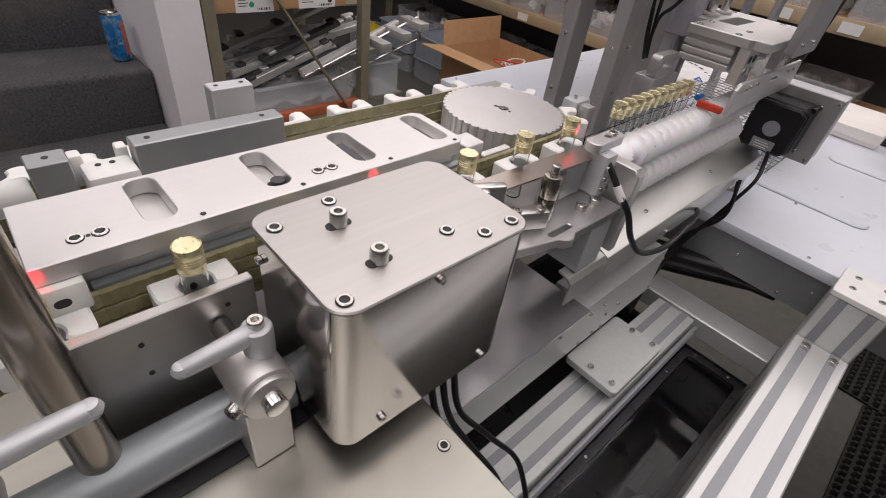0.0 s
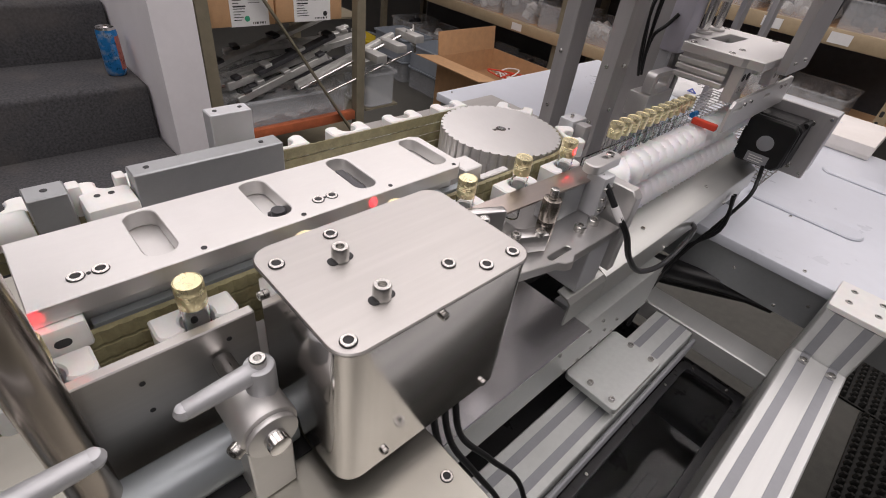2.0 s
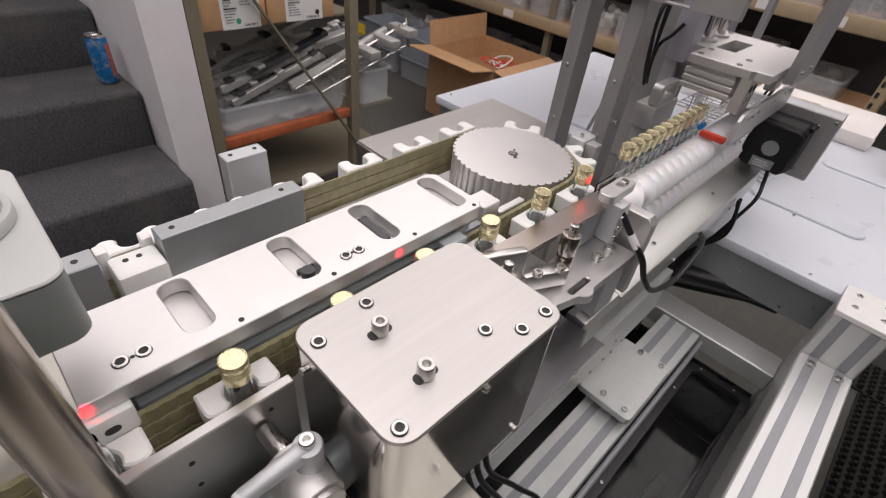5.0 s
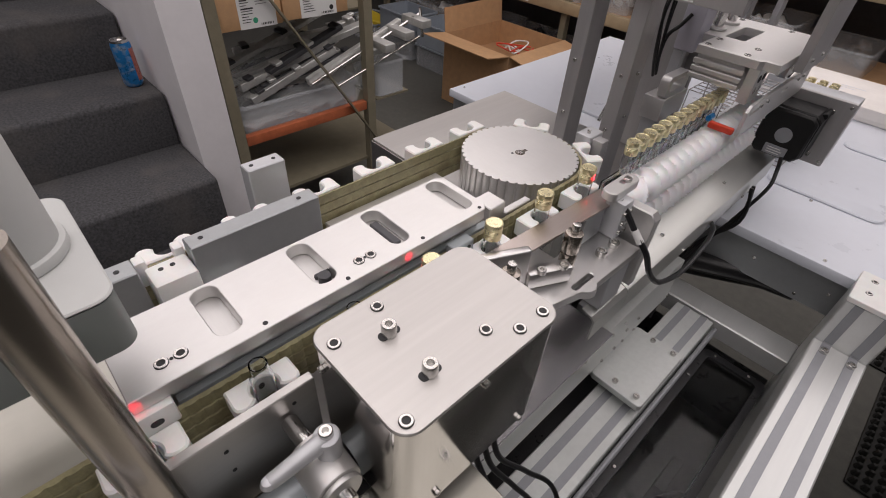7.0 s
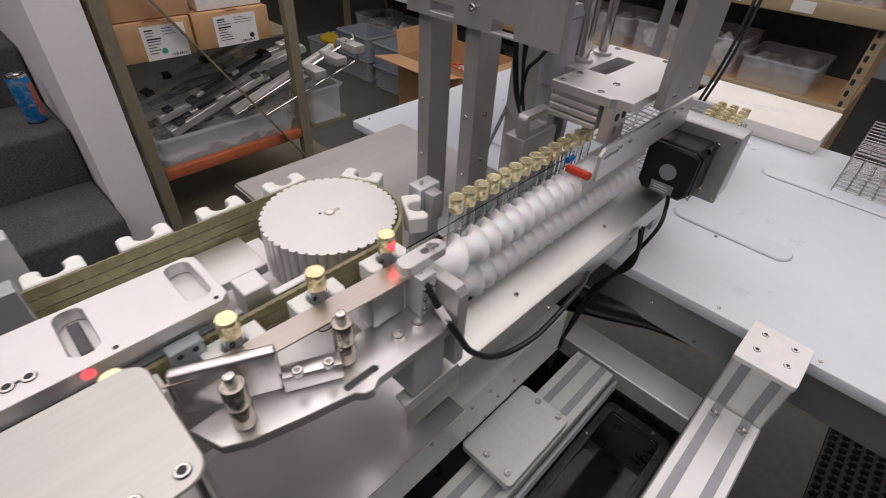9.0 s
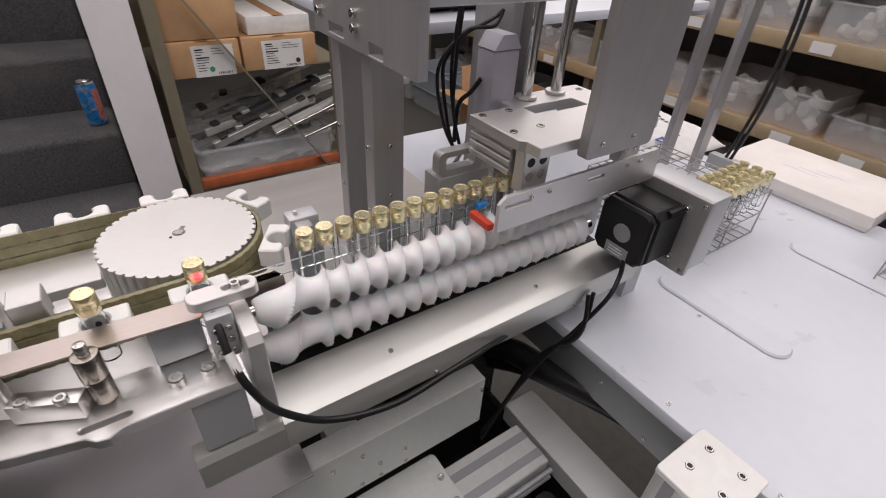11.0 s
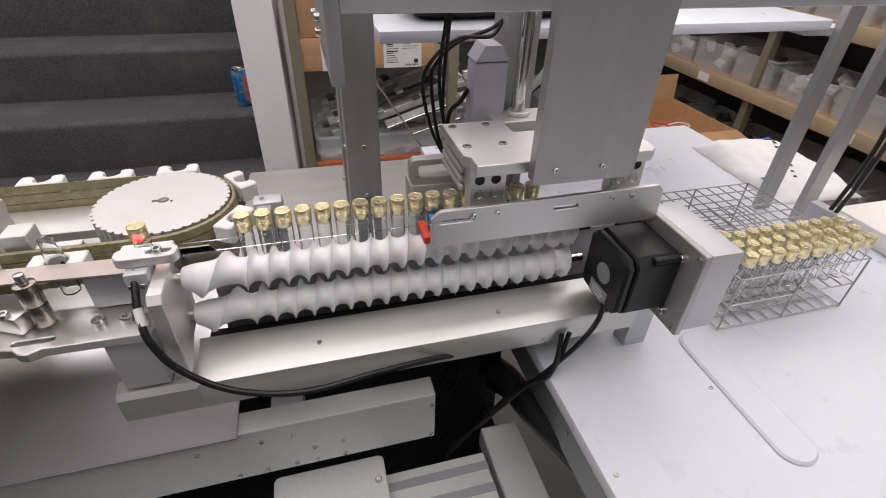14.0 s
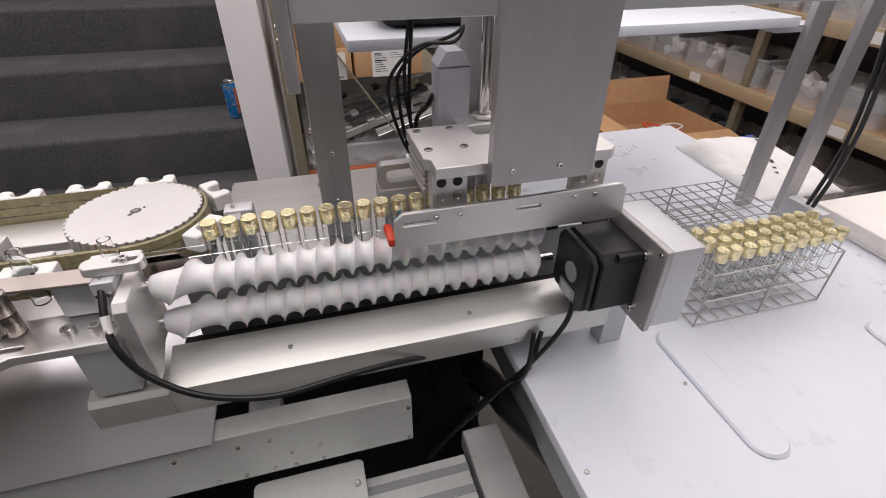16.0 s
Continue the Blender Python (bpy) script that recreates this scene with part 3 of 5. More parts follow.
for z in (0.22, 0.655, 1.055):
    x = -3.8
    while x < -0.40:
        w = 0.25 + rnd.random() * 0.09
        h = 0.11 + rnd.random() * 0.05
        if x + w < -0.11:
            tub = thing("plastic_tub", (x + w / 2, SY + 0.2, z), rnd.choice(("clear plastic tub filled with small white parts", "clear plastic tub filled with bagged parts")), "tub", "tubs on the long shelving")
            y0, y1 = SY + 0.03, SY + 0.4
            s = Shape().plate(rounded(x, x + w, y0, y1, 0.03), [rounded(x + 0.003, x + w - 0.003, y0 + 0.003, y1 - 0.003, 0.028)], z - 0.004, z + h)
            part("body", s, TRANSP, tub)
            part("rim", Shape().plate(rounded(x - 0.01, x + w + 0.01, y0 - 0.01, y1 + 0.01, 0.035), [rounded(x + 0.003, x + w - 0.003, y0 + 0.003, y1 - 0.003, 0.028)], z + h - 0.006, z + h + 0.002), TRANSP, tub)
            s = Shape()
            for k in range(14):
                cx, cy, cz = x + 0.04 + rnd.random() * (w - 0.08), y0 + 0.04 + rnd.random() * (y1 - y0 - 0.1), z + 0.02 + rnd.random() * h * 0.65
                s.box(-0.03, 0.03, -0.022, 0.022, -0.018, 0.018, 0.008, 2, m=Matrix.Translation((cx, cy, cz)) @ pose(0, 0, 0, rnd.uniform(0, 90), rnd.uniform(0, 90), rnd.uniform(0, 90)))
            tagged(part("filling", s, rnd.choice((WHITESTUFF, WHITESTUFF, SCRAPDARK, BAG)), tub, "jumbled small parts in the tub"), kind="stuff")
        x += w + 0.02 + rnd.random() * 0.03

# open cardboard box on the floor stand
ob_ = thing("open_cardboard_box", (-2.1, 2.35, 0.0), "open brown cardboard box with raised flaps and red wires inside", "box")
BX0, BX1, BY0, BY1, BZ = -2.42, -1.86, 2.34, 2.90, 0.45
part("body", Shape().plate([(BX0, BY0), (BX1, BY0), (BX1, BY1), (BX0, BY1)], [[(BX0 + 0.006, BY0 + 0.006), (BX1 - 0.006, BY0 + 0.006), (BX1 - 0.006, BY1 - 0.006), (BX0 + 0.006, BY1 - 0.006)]], 0.001, BZ), CARD, ob_)
part("bottom", Shape().box(BX0 + 0.007, BX1 - 0.007, BY0 + 0.007, BY1 - 0.007, 0.30, 0.306), CARD_IN, ob_)
part("flap", Shape().box(0, 0.005, BY0, BY1, 0, 0.15, m=Matrix.Translation((BX0, 0, BZ)) @ pose(0, 0, 0, 0, -8, 0)), CARD, ob_, "raised cardboard flap")
part("flap", Shape().box(0, 0.18, BY0, BY1, 0, 0.005, m=Matrix.Translation((BX1, 0, BZ)) @ pose(0, 0, 0, 0, 10, 0)), CARD, ob_)
part("flap", Shape().box(BX0, BX1, -0.2, 0, 0, 0.005, m=Matrix.Translation((0, BY0, BZ)) @ pose(0, 0, 0, -8, 0, 0)), CARD, ob_)
for k in range(5):
    pts = [(BX0 + 0.25 + rnd.random() * 0.25, BY0 + 0.15 + rnd.random() * 0.25, 0.38 + rnd.random() * 0.05) for _ in range(5)]
    part("wire", Shape().tube(pts, 0.005, 6), RED if k < 3 else WHITESTUFF, ob_, "red wire coil" if k < 3 else "white wire coil")

# grey bins and yellow packet beyond the rack
for k, (x, y, z) in enumerate(((-2.85, 2.78, 0.0), (-2.85, 2.78, 0.17), (-3.32, 2.78, 0.0), (-3.32, 2.78, 0.17), (-3.79, 2.78, 0.0))):
    tub = thing("stacking_bin", (x, y, z), "grey plastic stacking bin on the floor", "bin", "bins on the floor")
    s = Shape().plate(rounded(x - 0.2, x + 0.2, y - 0.15, y + 0.15, 0.03), [rounded(x - 0.195, x + 0.195, y - 0.145, y + 0.145, 0.028)], z + 0.002, z + 0.17)
    s.plate(rounded(x - 0.19, x + 0.19, y - 0.14, y + 0.14, 0.03), (), z + 0.002, z + 0.006)
    part("body", s, GREYBIN if k % 2 else TRANSP, tub)
    part("rim", Shape().plate(rounded(x - 0.212, x + 0.212, y - 0.162, y + 0.162, 0.035), [rounded(x - 0.198, x + 0.198, y - 0.148, y + 0.148, 0.028)], z + 0.158, z + 0.168), GREYBIN, tub)
yp = thing("yellow_packet", (-3.79, 2.78, 0.10), "crumpled yellow plastic packet lying in a bin", "packet")
part("film", Shape().box(-0.11, 0.11, -0.07, 0.07, -0.03, 0.03, 0.02, 3, m=Matrix.Translation((-3.79, 2.78, 0.155)) @ pose(0, 0, 0, 8, 12, 20)), YELLOW, yp)

# ---- white worktable ----
TZ = 0.948
table = thing("worktable", (-0.2, 1.2, 0), "large white plastic-topped worktable with a grey metal skirt", "table")
part("top_board", Shape().box(-0.88, 0.62, 0.855, 1.62, TZ - 0.02, TZ, 0.003), HDPE, table)
part("skirt", Shape().box(-0.872, 0.61, 0.866, 0.872, TZ - 0.090, TZ - 0.021), ANOD_DARK, table, "grey sheet metal skirt")
part("skirt", Shape().box(-0.872, -0.866, 0.873, 1.61, TZ - 0.090, TZ - 0.021), ANOD_DARK, table, "grey sheet metal skirt")
part("skirt", Shape().box(0.604, 0.61, 0.873, 1.61, TZ - 0.090, TZ - 0.021), ANOD_DARK, table, "grey sheet metal skirt")
for x in (-0.83, 0.56):
    for y in (0.92, 1.56):
        part("leg", Shape().box(x - 0.02, x + 0.02, y - 0.02, y + 0.02, 0, TZ - 0.021), PROFILE, table)
for cx0, cx1, cy0, cy1 in ((-0.175, 0.03, 1.057, 1.107), (-0.11, 0.16, 1.36, 1.41), (-0.62, -0.42, 1.02, 1.06)):
    part("inlay", Shape().plate(rounded(cx0, cx1, cy0, cy1, 0.024, 8), (), TZ - 0.001, TZ + 0.0045, bevel=0.003), HDPE, table, "raised white rounded guide strip")
screws(table, [(-0.085, 1.047, TZ), (-0.013, 0.868, TZ), (-0.16, 0.868, TZ), (-0.3, 0.868, TZ), (0.12, 0.868, TZ), (-0.86, 0.89, TZ), (-0.4, 1.60, TZ)], SCREW_M3)
screws(table, [(-0.1, 0.866, TZ - 0.05), (-0.25, 0.866, TZ - 0.05), (0.02, 0.866, TZ - 0.05), (-0.02, 0.866, TZ - 0.078)], SCREW_M3, (0, -1, 0))


fc = thing("flat_carton", (-0.21, 1.67, TZ), "closed flat white carton at the far edge of the table", "carton")
part("body", Shape().box(-0.37, -0.05, 1.555, 1.79, TZ + 0.0005, TZ + 0.036, 0.003), CREAM, fc)
part("lid_edge", Shape().box(-0.372, -0.048, 1.553, 1.5545, TZ + 0.012, TZ + 0.035), CREAM, fc)
for k in range(3):
    part("scuff", Shape().box(-0.27 + 0.03 * k, -0.19 + 0.02 * k, 1.65 + 0.018 * k, 1.653 + 0.018 * k, TZ + 0.036, TZ + 0.0364), HDPE, fc)

# ---- machine frame ----
bed = thing("machine_bed", (-0.3, 0.2, 0), "stainless steel machine bed with an upper deck and a lower deck", "machine bed")
part("upper_deck", Shape().box(-0.478, 0.02, -1.1, 0.157, 1.052, 1.056, 0.001, 1), DECK, bed)
part("lower_deck", Shape().box(-0.478, -0.163, 0.1575, 0.478, 0.933, 0.937, 0.001, 1), DECK_LOW, bed)
part("riser", Shape().box(-0.478, -0.10, 0.150, 0.154, 0.937, 1.0515), DECK, bed)
part("back_sheet", Shape().box(-0.70, -0.30, 0.479, 0.853, 1.0, 1.004, 0.001, 1), STEEL, bed, "stainless cover sheet behind the screws")
part("back_skirt", Shape().box(-0.70, -0.30, 0.476, 0.4785, 0.86, 1.0), STEEL, bed)
part("side_panel", Shape().box(-0.476, -0.470, -0.6, 0.47, 0.05, 0.93), ANOD_DARK, bed)
for x in (-0.44, -0.06):
    for y in (-1.05, 0.10):
        part("leg", Shape().box(x - 0.02, x + 0.02, y - 0.02, y + 0.02, 0.0, 1.0515), PROFILE, bed)
screws(bed, [(-0.104, 0.144, 1.056), (-0.02, 0.02, 1.056)], SUNK)

# cross beam under the lower deck
beam = thing("side_beam", (-0.18, 0.3, 0.89), "long grey anodised side beam with rows of small screws", "beam")
part("bar", Shape().box(-0.200, -0.170, -0.3, 0.712, 0.844, 0.9325, 0.001, 1), ANOD_PALE, beam)
part("block", Shape().box(-0.2375, -0.2005, 0.51, 0.55, 0.875, 0.915, 0.002), ANOD, beam)
screws(beam, [(-0.17, y, z) for y, z in ((0.50, 0.911), (0.536, 0.910), (0.557, 0.878), (0.592, 0.879), (0.593, 0.851), (0.558, 0.851), (0.533, 0.854), (0.498, 0.853), (0.465, 0.853), (0.43, 0.911), (0.707, 0.914), (0.707, 0.852))], SCREW_M3, (1, 0, 0))

# linear axis with a carriage plate
axis = thing("linear_axis", (-0.14, 0.3, 0.75), "aluminium linear axis profile with grooves and a carriage plate", "linear axis")
part("profile", Shape().box(-0.162, -0.092, -0.3, 0.784, 0.75, 0.790, 0.0015, 1), ANOD_PALE, axis)
for x in (-0.142, -0.110):
    part("groove", Shape().box(x - 0.006, x + 0.006, -0.3, 0.7838, 0.7895, 0.791), SLOT, axis)
part("rail", Shape().cyl((-0.085, -0.3, 0.776), (-0.085, 0.784, 0.776), 0.004, seg=10), SLOT, axis)
part("rail", Shape().cyl((-0.085, -0.3, 0.760), (-0.085, 0.784, 0.760), 0.004, seg=10), SLOT, axis)
part("carriage_plate", Shape().plate(rounded(-0.178, -0.092, 0.498, 0.641, 0.008), (), 0.804, 0.816, bevel=0.001), ANOD_PALE, axis)
part("carriage_block", Shape().box(-0.168, -0.100, 0.51, 0.63, 0.7915, 0.8035, 0.001, 1), ANOD_DARK, axis)
screws(axis, [(x, y, 0.816) for x in (-0.142, -0.106) for y in (0.511, 0.630)], SCREW_M5)
part("end_bar", Shape().box(-0.20, 0.033, 0.792, 0.850, 0.752, 0.790, 0.002, 1), PROFILE, axis)

# black open housing below
hous = thing("electrics_tray", (-0.02, 0.45, 0.5), "glossy black open tray with clear lid and dark cables", "tray")
part("floor", Shape().box(-0.3, 0.032, -0.4, 0.86, 0.50, 0.51), BLACKBIN, hous)
part("wall", Shape().box(-0.3, 0.032, 0.84, 0.852, 0.51, 0.68), BLACKBIN, hous)
part("wall", Shape().box(-0.31, -0.3, -0.4, 0.86, 0.50, 0.88), BLACKBIN, hous)
part("cover", Shape().plate(rounded(-0.083, 0.03, 0.15, 0.788, 0.012), [rounded(-0.070, 0.018, 0.165, 0.773, 0.01)], 0.715, 0.725), BLACKBIN, hous)
part("lid", Shape().box(-0.0695, 0.0175, 0.1655, 0.7725, 0.717, 0.720), ACRYL, hous, "clear plastic lid")
screws(hous, [(-0.06, 0.780, 0.725), (0.0, 0.780, 0.725), (-0.0765, 0.70, 0.725), (-0.0765, 0.45, 0.725)], SCREW_M3)
for k, pts in enumerate((((-0.03, 0.3, 0.53), (-0.02, 0.42, 0.6), (0.0, 0.52, 0.58), (0.03, 0.6, 0.54)), ((-0.34, 0.835, 0.78), (-0.26, 0.852, 0.822), (-0.18, 0.862, 0.838), (-0.09, 0.8885, 0.850), (-0.02, 0.905, 0.852)), ((-0.34, 0.848, 0.74), (-0.25, 0.872, 0.79), (-0.16, 0.892, 0.815), (-0.06, 0.925, 0.835)))):
    part("hose", Shape().tube(pts, 0.018 if k == 0 else 0.021, 12), CABLE, hous, "thick black corrugated hose")
for k in range(4):
    part("relay", Shape().box(-0.05 + 0.01 * k, 0.0, 0.2 + 0.12 * k, 0.28 + 0.12 * k, 0.51, 0.56 + 0.01 * k, 0.004), SCRAPDARK, hous)

# right-hand profile frame
pf = thing("profile_frame", (0.07, 0.5, 0.5), "clear anodised aluminium profile frame with a white end plate", "frame")
part("rail", Shape().box(0.034, 0.106, -0.4, 0.769, 0.80, 0.88, 0.002, 1), PROFILE, pf)
for x in (0.052, 0.088):
    part("groove", Shape().box(x - 0.006, x + 0.006, -0.4, 0.7688, 0.8795, 0.881), SLOT, pf)
part("post", Shape().box(0.034, 0.106, 0.770, 0.850, 0.0, 0.962, 0.002, 1), PROFILE, pf)
for x in (0.052, 0.088):
    part("groove", Shape().box(x - 0.006, x + 0.006, 0.7688, 0.7702, 0.882, 0.9615), SLOT, pf)
part("end_plate", Shape().plate(rounded(0.033, 0.107, 0.768, 0.853, 0.004, 2), (), 0.9625, 0.971, bevel=0.0008), POM, pf, "white plastic end plate")
screws(pf, [(0.052, 0.834, 0.971), (0.052, 0.798, 0.971), (0.088, 0.834, 0.971), (0.088, 0.798, 0.971)], SUNK)
screws(pf, [(0.052, 0.745, 0.881), (0.088, 0.745, 0.881)], SCREW_M6)
part("leg", Shape().box(0.034, 0.106, -0.4, -0.32, 0.0, 0.799, 0.002, 1), PROFILE, pf)

def rubber_mat(x0, y0, nx, ny):
    mat_ = thing("rubber_mat", (x0 + 0.0165 * nx, y0 + 0.016 * ny, 0.0), "black studded rubber mat lying on the floor", "mat", "floor mats")
    part("sheet", Shape().box(x0, x0 + 0.033 * nx, y0, y0 + 0.032 * ny, 0.001, 0.010, 0.003), RUBBER, mat_)
    studs = Shape()
    for i in range(nx):
        for j in range(ny):
            studs.lathe([(0.0120, 0.0095), (0.0090, 0.026), (0.0055, 0.031), (0.0, 0.031)], 8, (x0 + 0.0165 + i * 0.033, y0 + 0.016 + j * 0.032, 0))
    tagged(part("studs", studs, RUBBER, mat_), kind="stuff")


rubber_mat(0.385, 1.40, 24, 18)
rubber_mat(0.30, 1.99, 26, 13)

# ---- puck conveyor ----
WX, WY, WZ, WR = -0.336, 0.433, 1.153, 0.0705
LINE_X, SENSOR_Y, PITCH = -0.243, 0.431, 0.0758
TEETH = 44
conv = thing("conveyor_frame", (-0.33, 0.14, 1.056), "machined aluminium conveyor frame with a slotted cover plate", "conveyor")
slots = [rounded(-0.327, -0.274, y - 0.0095, y + 0.0095, 0.008) for y in (0.051, 0.127, 0.200, 0.277)]
part("cover_plate", Shape().plate([(-0.33, -0.018), (-0.262, -0.018), (-0.262, 0.287), (-0.268, 0.294), (-0.324, 0.294), (-0.33, 0.287)], slots, 1.166, 1.178, bevel=0.0006), ALU, conv, "pale machined cover plate with four slots")
part("core", Shape().box(-0.3285, -0.2725, -0.012, 0.29, 1.10, 1.1655), ALU_X, conv)
part("end_block", Shape().box(-0.2715, -0.257, -0.024, 0.003, 1.146, 1.1655, 0.002), POM, conv, "pale plastic end block with an oblong hole")
part("end_hole", Shape().plate(rounded(-0.014, -0.006, 1.1525, 1.158, 0.0026, 4), (), -0.2573, -0.2568, Matrix(((0, 0, 1, 0), (1, 0, 0, 0), (0, 1, 0, 0), (0, 0, 0, 1)))), DARK, conv)
part("inner_guide", Shape().box(-0.272, -0.2655, 0.005, 0.30, 1.125, 1.1525), PIPE, conv)
part("front_wall", Shape().box(-0.232, -0.2245, -0.017, 0.0795, 1.062, 1.153, 0.0008, 1), STEEL, conv, "brushed stainless front guide wall")
for y, z in ((0.0135, 1.136), (0.0135, 1.112), (0.062, 1.140)):
    part("pin_hole", Shape().cyl((-0.2248, y, z), (-0.2240, y, z), 0.0016, seg=10), DARK, conv)
part("bed_plate", Shape().box(-0.46, -0.23, -0.018, 0.40, 1.0565, 1.068), ALU, conv)
part("pipe", Shape().cyl((-0.198, -0.35, 1.075), (-0.198, 0.08, 1.075), 0.017, seg=28), PIPE, conv, "blue-grey round pipe")
# near-black strip for the shade between pipe and deck
part("pipe_shade_strip", Shape().box(-0.21, -0.176, -0.3, 0.085, 1.0565, 1.058), DARK, conv)
for y0, y1, x0, x1, z0, z1 in ((0.063, 0.181, -0.392, -0.374, 1.10, 1.178), (0.0, 0.024, -0.392, -0.372, 1.10, 1.178)):
    part("back_block", Shape().box(x0, x1, y0, y1, z0, z1, 0.001, 1), ANOD_DARK, conv)
for y0, y1 in ((0.0245, 0.033), (0.0545, 0.0625)):
    part("clip", Shape().box(-0.404, -0.392, y0, y1, 1.145, 1.1700, 0.002), POM, conv, "white plastic clip")
part("clip_body", Shape().box(-0.3915, -0.362, 0.0285, 0.0620, 1.125, 1.1655, 0.004), POM, conv, "white clip block with two screw holes")
for y in (0.0395, 0.0485):
    part("pin_hole", Shape().cyl((-0.381, y, 1.1652), (-0.381, y, 1.1659), 0.0021, seg=12), DARK, conv)
part("bright_roller", Shape().cyl((-0.3655, 0.066, 1.125), (-0.3655, 0.10, 1.125), 0.010, seg=20), POM, conv)
part("white_bar", Shape().cyl((-0.381, -0.14, 1.155), (-0.381, -0.001, 1.155), 0.012, seg=24, bevel=0.002), POM, conv, "white plastic bar")
for y in (0.013, 0.1627):
    part("pin_hole", Shape().cyl((-0.2783, y, 1.1775), (-0.2783, y, 1.1784), 0.0012, seg=10), DARK, conv)
part("stop_block", Shape().box(-0.47, -0.452, 0.150, 0.19, 1.058, 1.178, 0.001, 1), ANOD, conv)
part("inner_plate", Shape().box(-0.405, -0.345, 0.20, 0.36, 1.108, 1.12, 0.001, 1), ALU, conv)
part("sensor_shoe", Shape().box(-0.2615, -0.250, 0.238, 0.263, 1.140, 1.163, 0.001, 1), PIPE, conv, "blue-grey block with two round holes")
for y in (0.245, 0.256):
    part("pin_hole", Shape().cyl((-0.2502, y, 1.157), (-0.2496, y, 1.157), 0.0024, seg=12), DARK, conv)
part("small_block", Shape().box(-0.293, -0.269, 0.305, 0.328, 1.12, 1.165, 0.001, 1), ALU, conv)
part("guide_bar", Shape().box(-0.276, -0.268, 0.33, 0.37, 1.12, 1.150, 0.001, 1), ALU, conv)
screws(conv, [(-0.2785, 0.007, 1.178), (-0.2785, 0.019, 1.178), (-0.278, 0.157, 1.178), (-0.278, 0.1685, 1.178)], SUNK)
for y in (0.071, 0.139, 0.215, 0.285):
    part("pin_hole", Shape().cyl((-0.267, y, 1.1775), (-0.267, y, 1.1783), 0.0019, seg=10), DARK, conv)
for x, y in ((-0.383, 0.075), (-0.383, 0.165), (-0.382, 0.012), (-0.461, 0.158), (-0.461, 0.182)):
    part("pin_hole", Shape().cyl((x, y, 1.1775), (x, y, 1.1784), 0.0022, seg=10), DARK, conv)
part("slot_bar", Shape().box(-0.318, -0.282, 0.196, 0.204, 1.1655, 1.172, 0.001, 1), SCRAPDARK, conv)
part("slot_bolt", Shape().cyl((-0.283, 0.128, 1.1655), (-0.283, 0.128, 1.177), 0.005, seg=12).cyl((-0.295, 0.127, 1.1655), (-0.288, 0.135, 1.172), 0.003, seg=8), SCRAPDARK, conv)

# toothed pulley
wheel = new("pulley")
wheel.location = (WX, WY, 0)
wheel["base"] = [0, 0, 0]
tagged(wheel, "large machined aluminium toothed pulley with a bore", "pulley")
outline = []
for k in range(TEETH):
    a0 = 2 * math.pi * k / TEETH
    for f, r in ((0.06, WR - 0.0006), (0.2, WR), (0.58, WR), (0.72, WR - 0.0006), (0.78, WR - 0.0026), (0.98, WR - 0.0026)):
        a = a0 + 2 * math.pi / TEETH * f
        outline.append((r * math.cos(a), r * math.sin(a)))
key = [(0.006 * math.cos(radians(a)), 0.006 * math.sin(radians(a))) for a in range(20, 345, 18)] + [(0.0115, -0.0022), (0.0115, 0.0022)]
part("toothed_body", Shape().plate(outline, (), 1.10, WZ), ALU, wheel)
part("bore", Shape().plate(key, (), WZ - 0.001, WZ + 0.0004), ROD, wheel, "dark steel bore with a keyway")
part("bore_core", Shape().cyl((0, 0, WZ), (0, 0, WZ + 0.0009), 0.0042, seg=18), BOLT, wheel)
part("pin", Shape().cyl((-0.009, 0.004, WZ), (-0.009, 0.004, WZ + 0.0007), 0.0014, seg=10), DARK, wheel)

# belt round the pulley: toothed strips
BELT_R, FAR_Y = WR + 0.0015, -0.97


def loop_point(d):
    """Place and heading on the belt's line d metres past the sensor side's tangent point."""
    half = math.pi * BELT_R
    if d <= 0:
        return WX + BELT_R, WY + d, 0.0
    if d < half:
        a = d / BELT_R
        return WX + BELT_R * math.cos(a), WY + BELT_R * math.sin(a), a
    return WX - BELT_R, WY - (d - half), math.pi


belt = thing("toothed_belt", (WX, 0.1, 1.10), "amber ribbed toothed belt running round the pulley", "belt")
for zb in (1.105, 1.1168, 1.1286, 1.1404):
    s = Shape()
    n = 960
    d0, d1 = FAR_Y - WY, math.pi * BELT_R + WY - FAR_Y
    steps = []
    for i in range(n + 1):
        d = d0 + (d1 - d0) * i / n
        x, y, a = loop_point(d)
        bumpy = 0.0010 if i % 3 else 0.0
        nx, ny = math.cos(a), math.sin(a)
        steps.append(((x + nx * (0.0025 + bumpy), y + ny * (0.0025 + bumpy)), (x, y)))
    vs = []
    for (ox, oy), (ix, iy) in steps:
        vs.append([s.bm.verts.new(p) for p in ((ox, oy, zb), (ox, oy, zb + 0.0095), (ix, iy, zb + 0.0105), (ix, iy, zb))])
    for a, b in zip(vs, vs[1:]):
        for k in range(4):
            s.bm.faces.new((a[k], a[(k + 1) % 4], b[(k + 1) % 4], b[k]))
    part("belt_strip", s, BELT, belt, smooth=20)


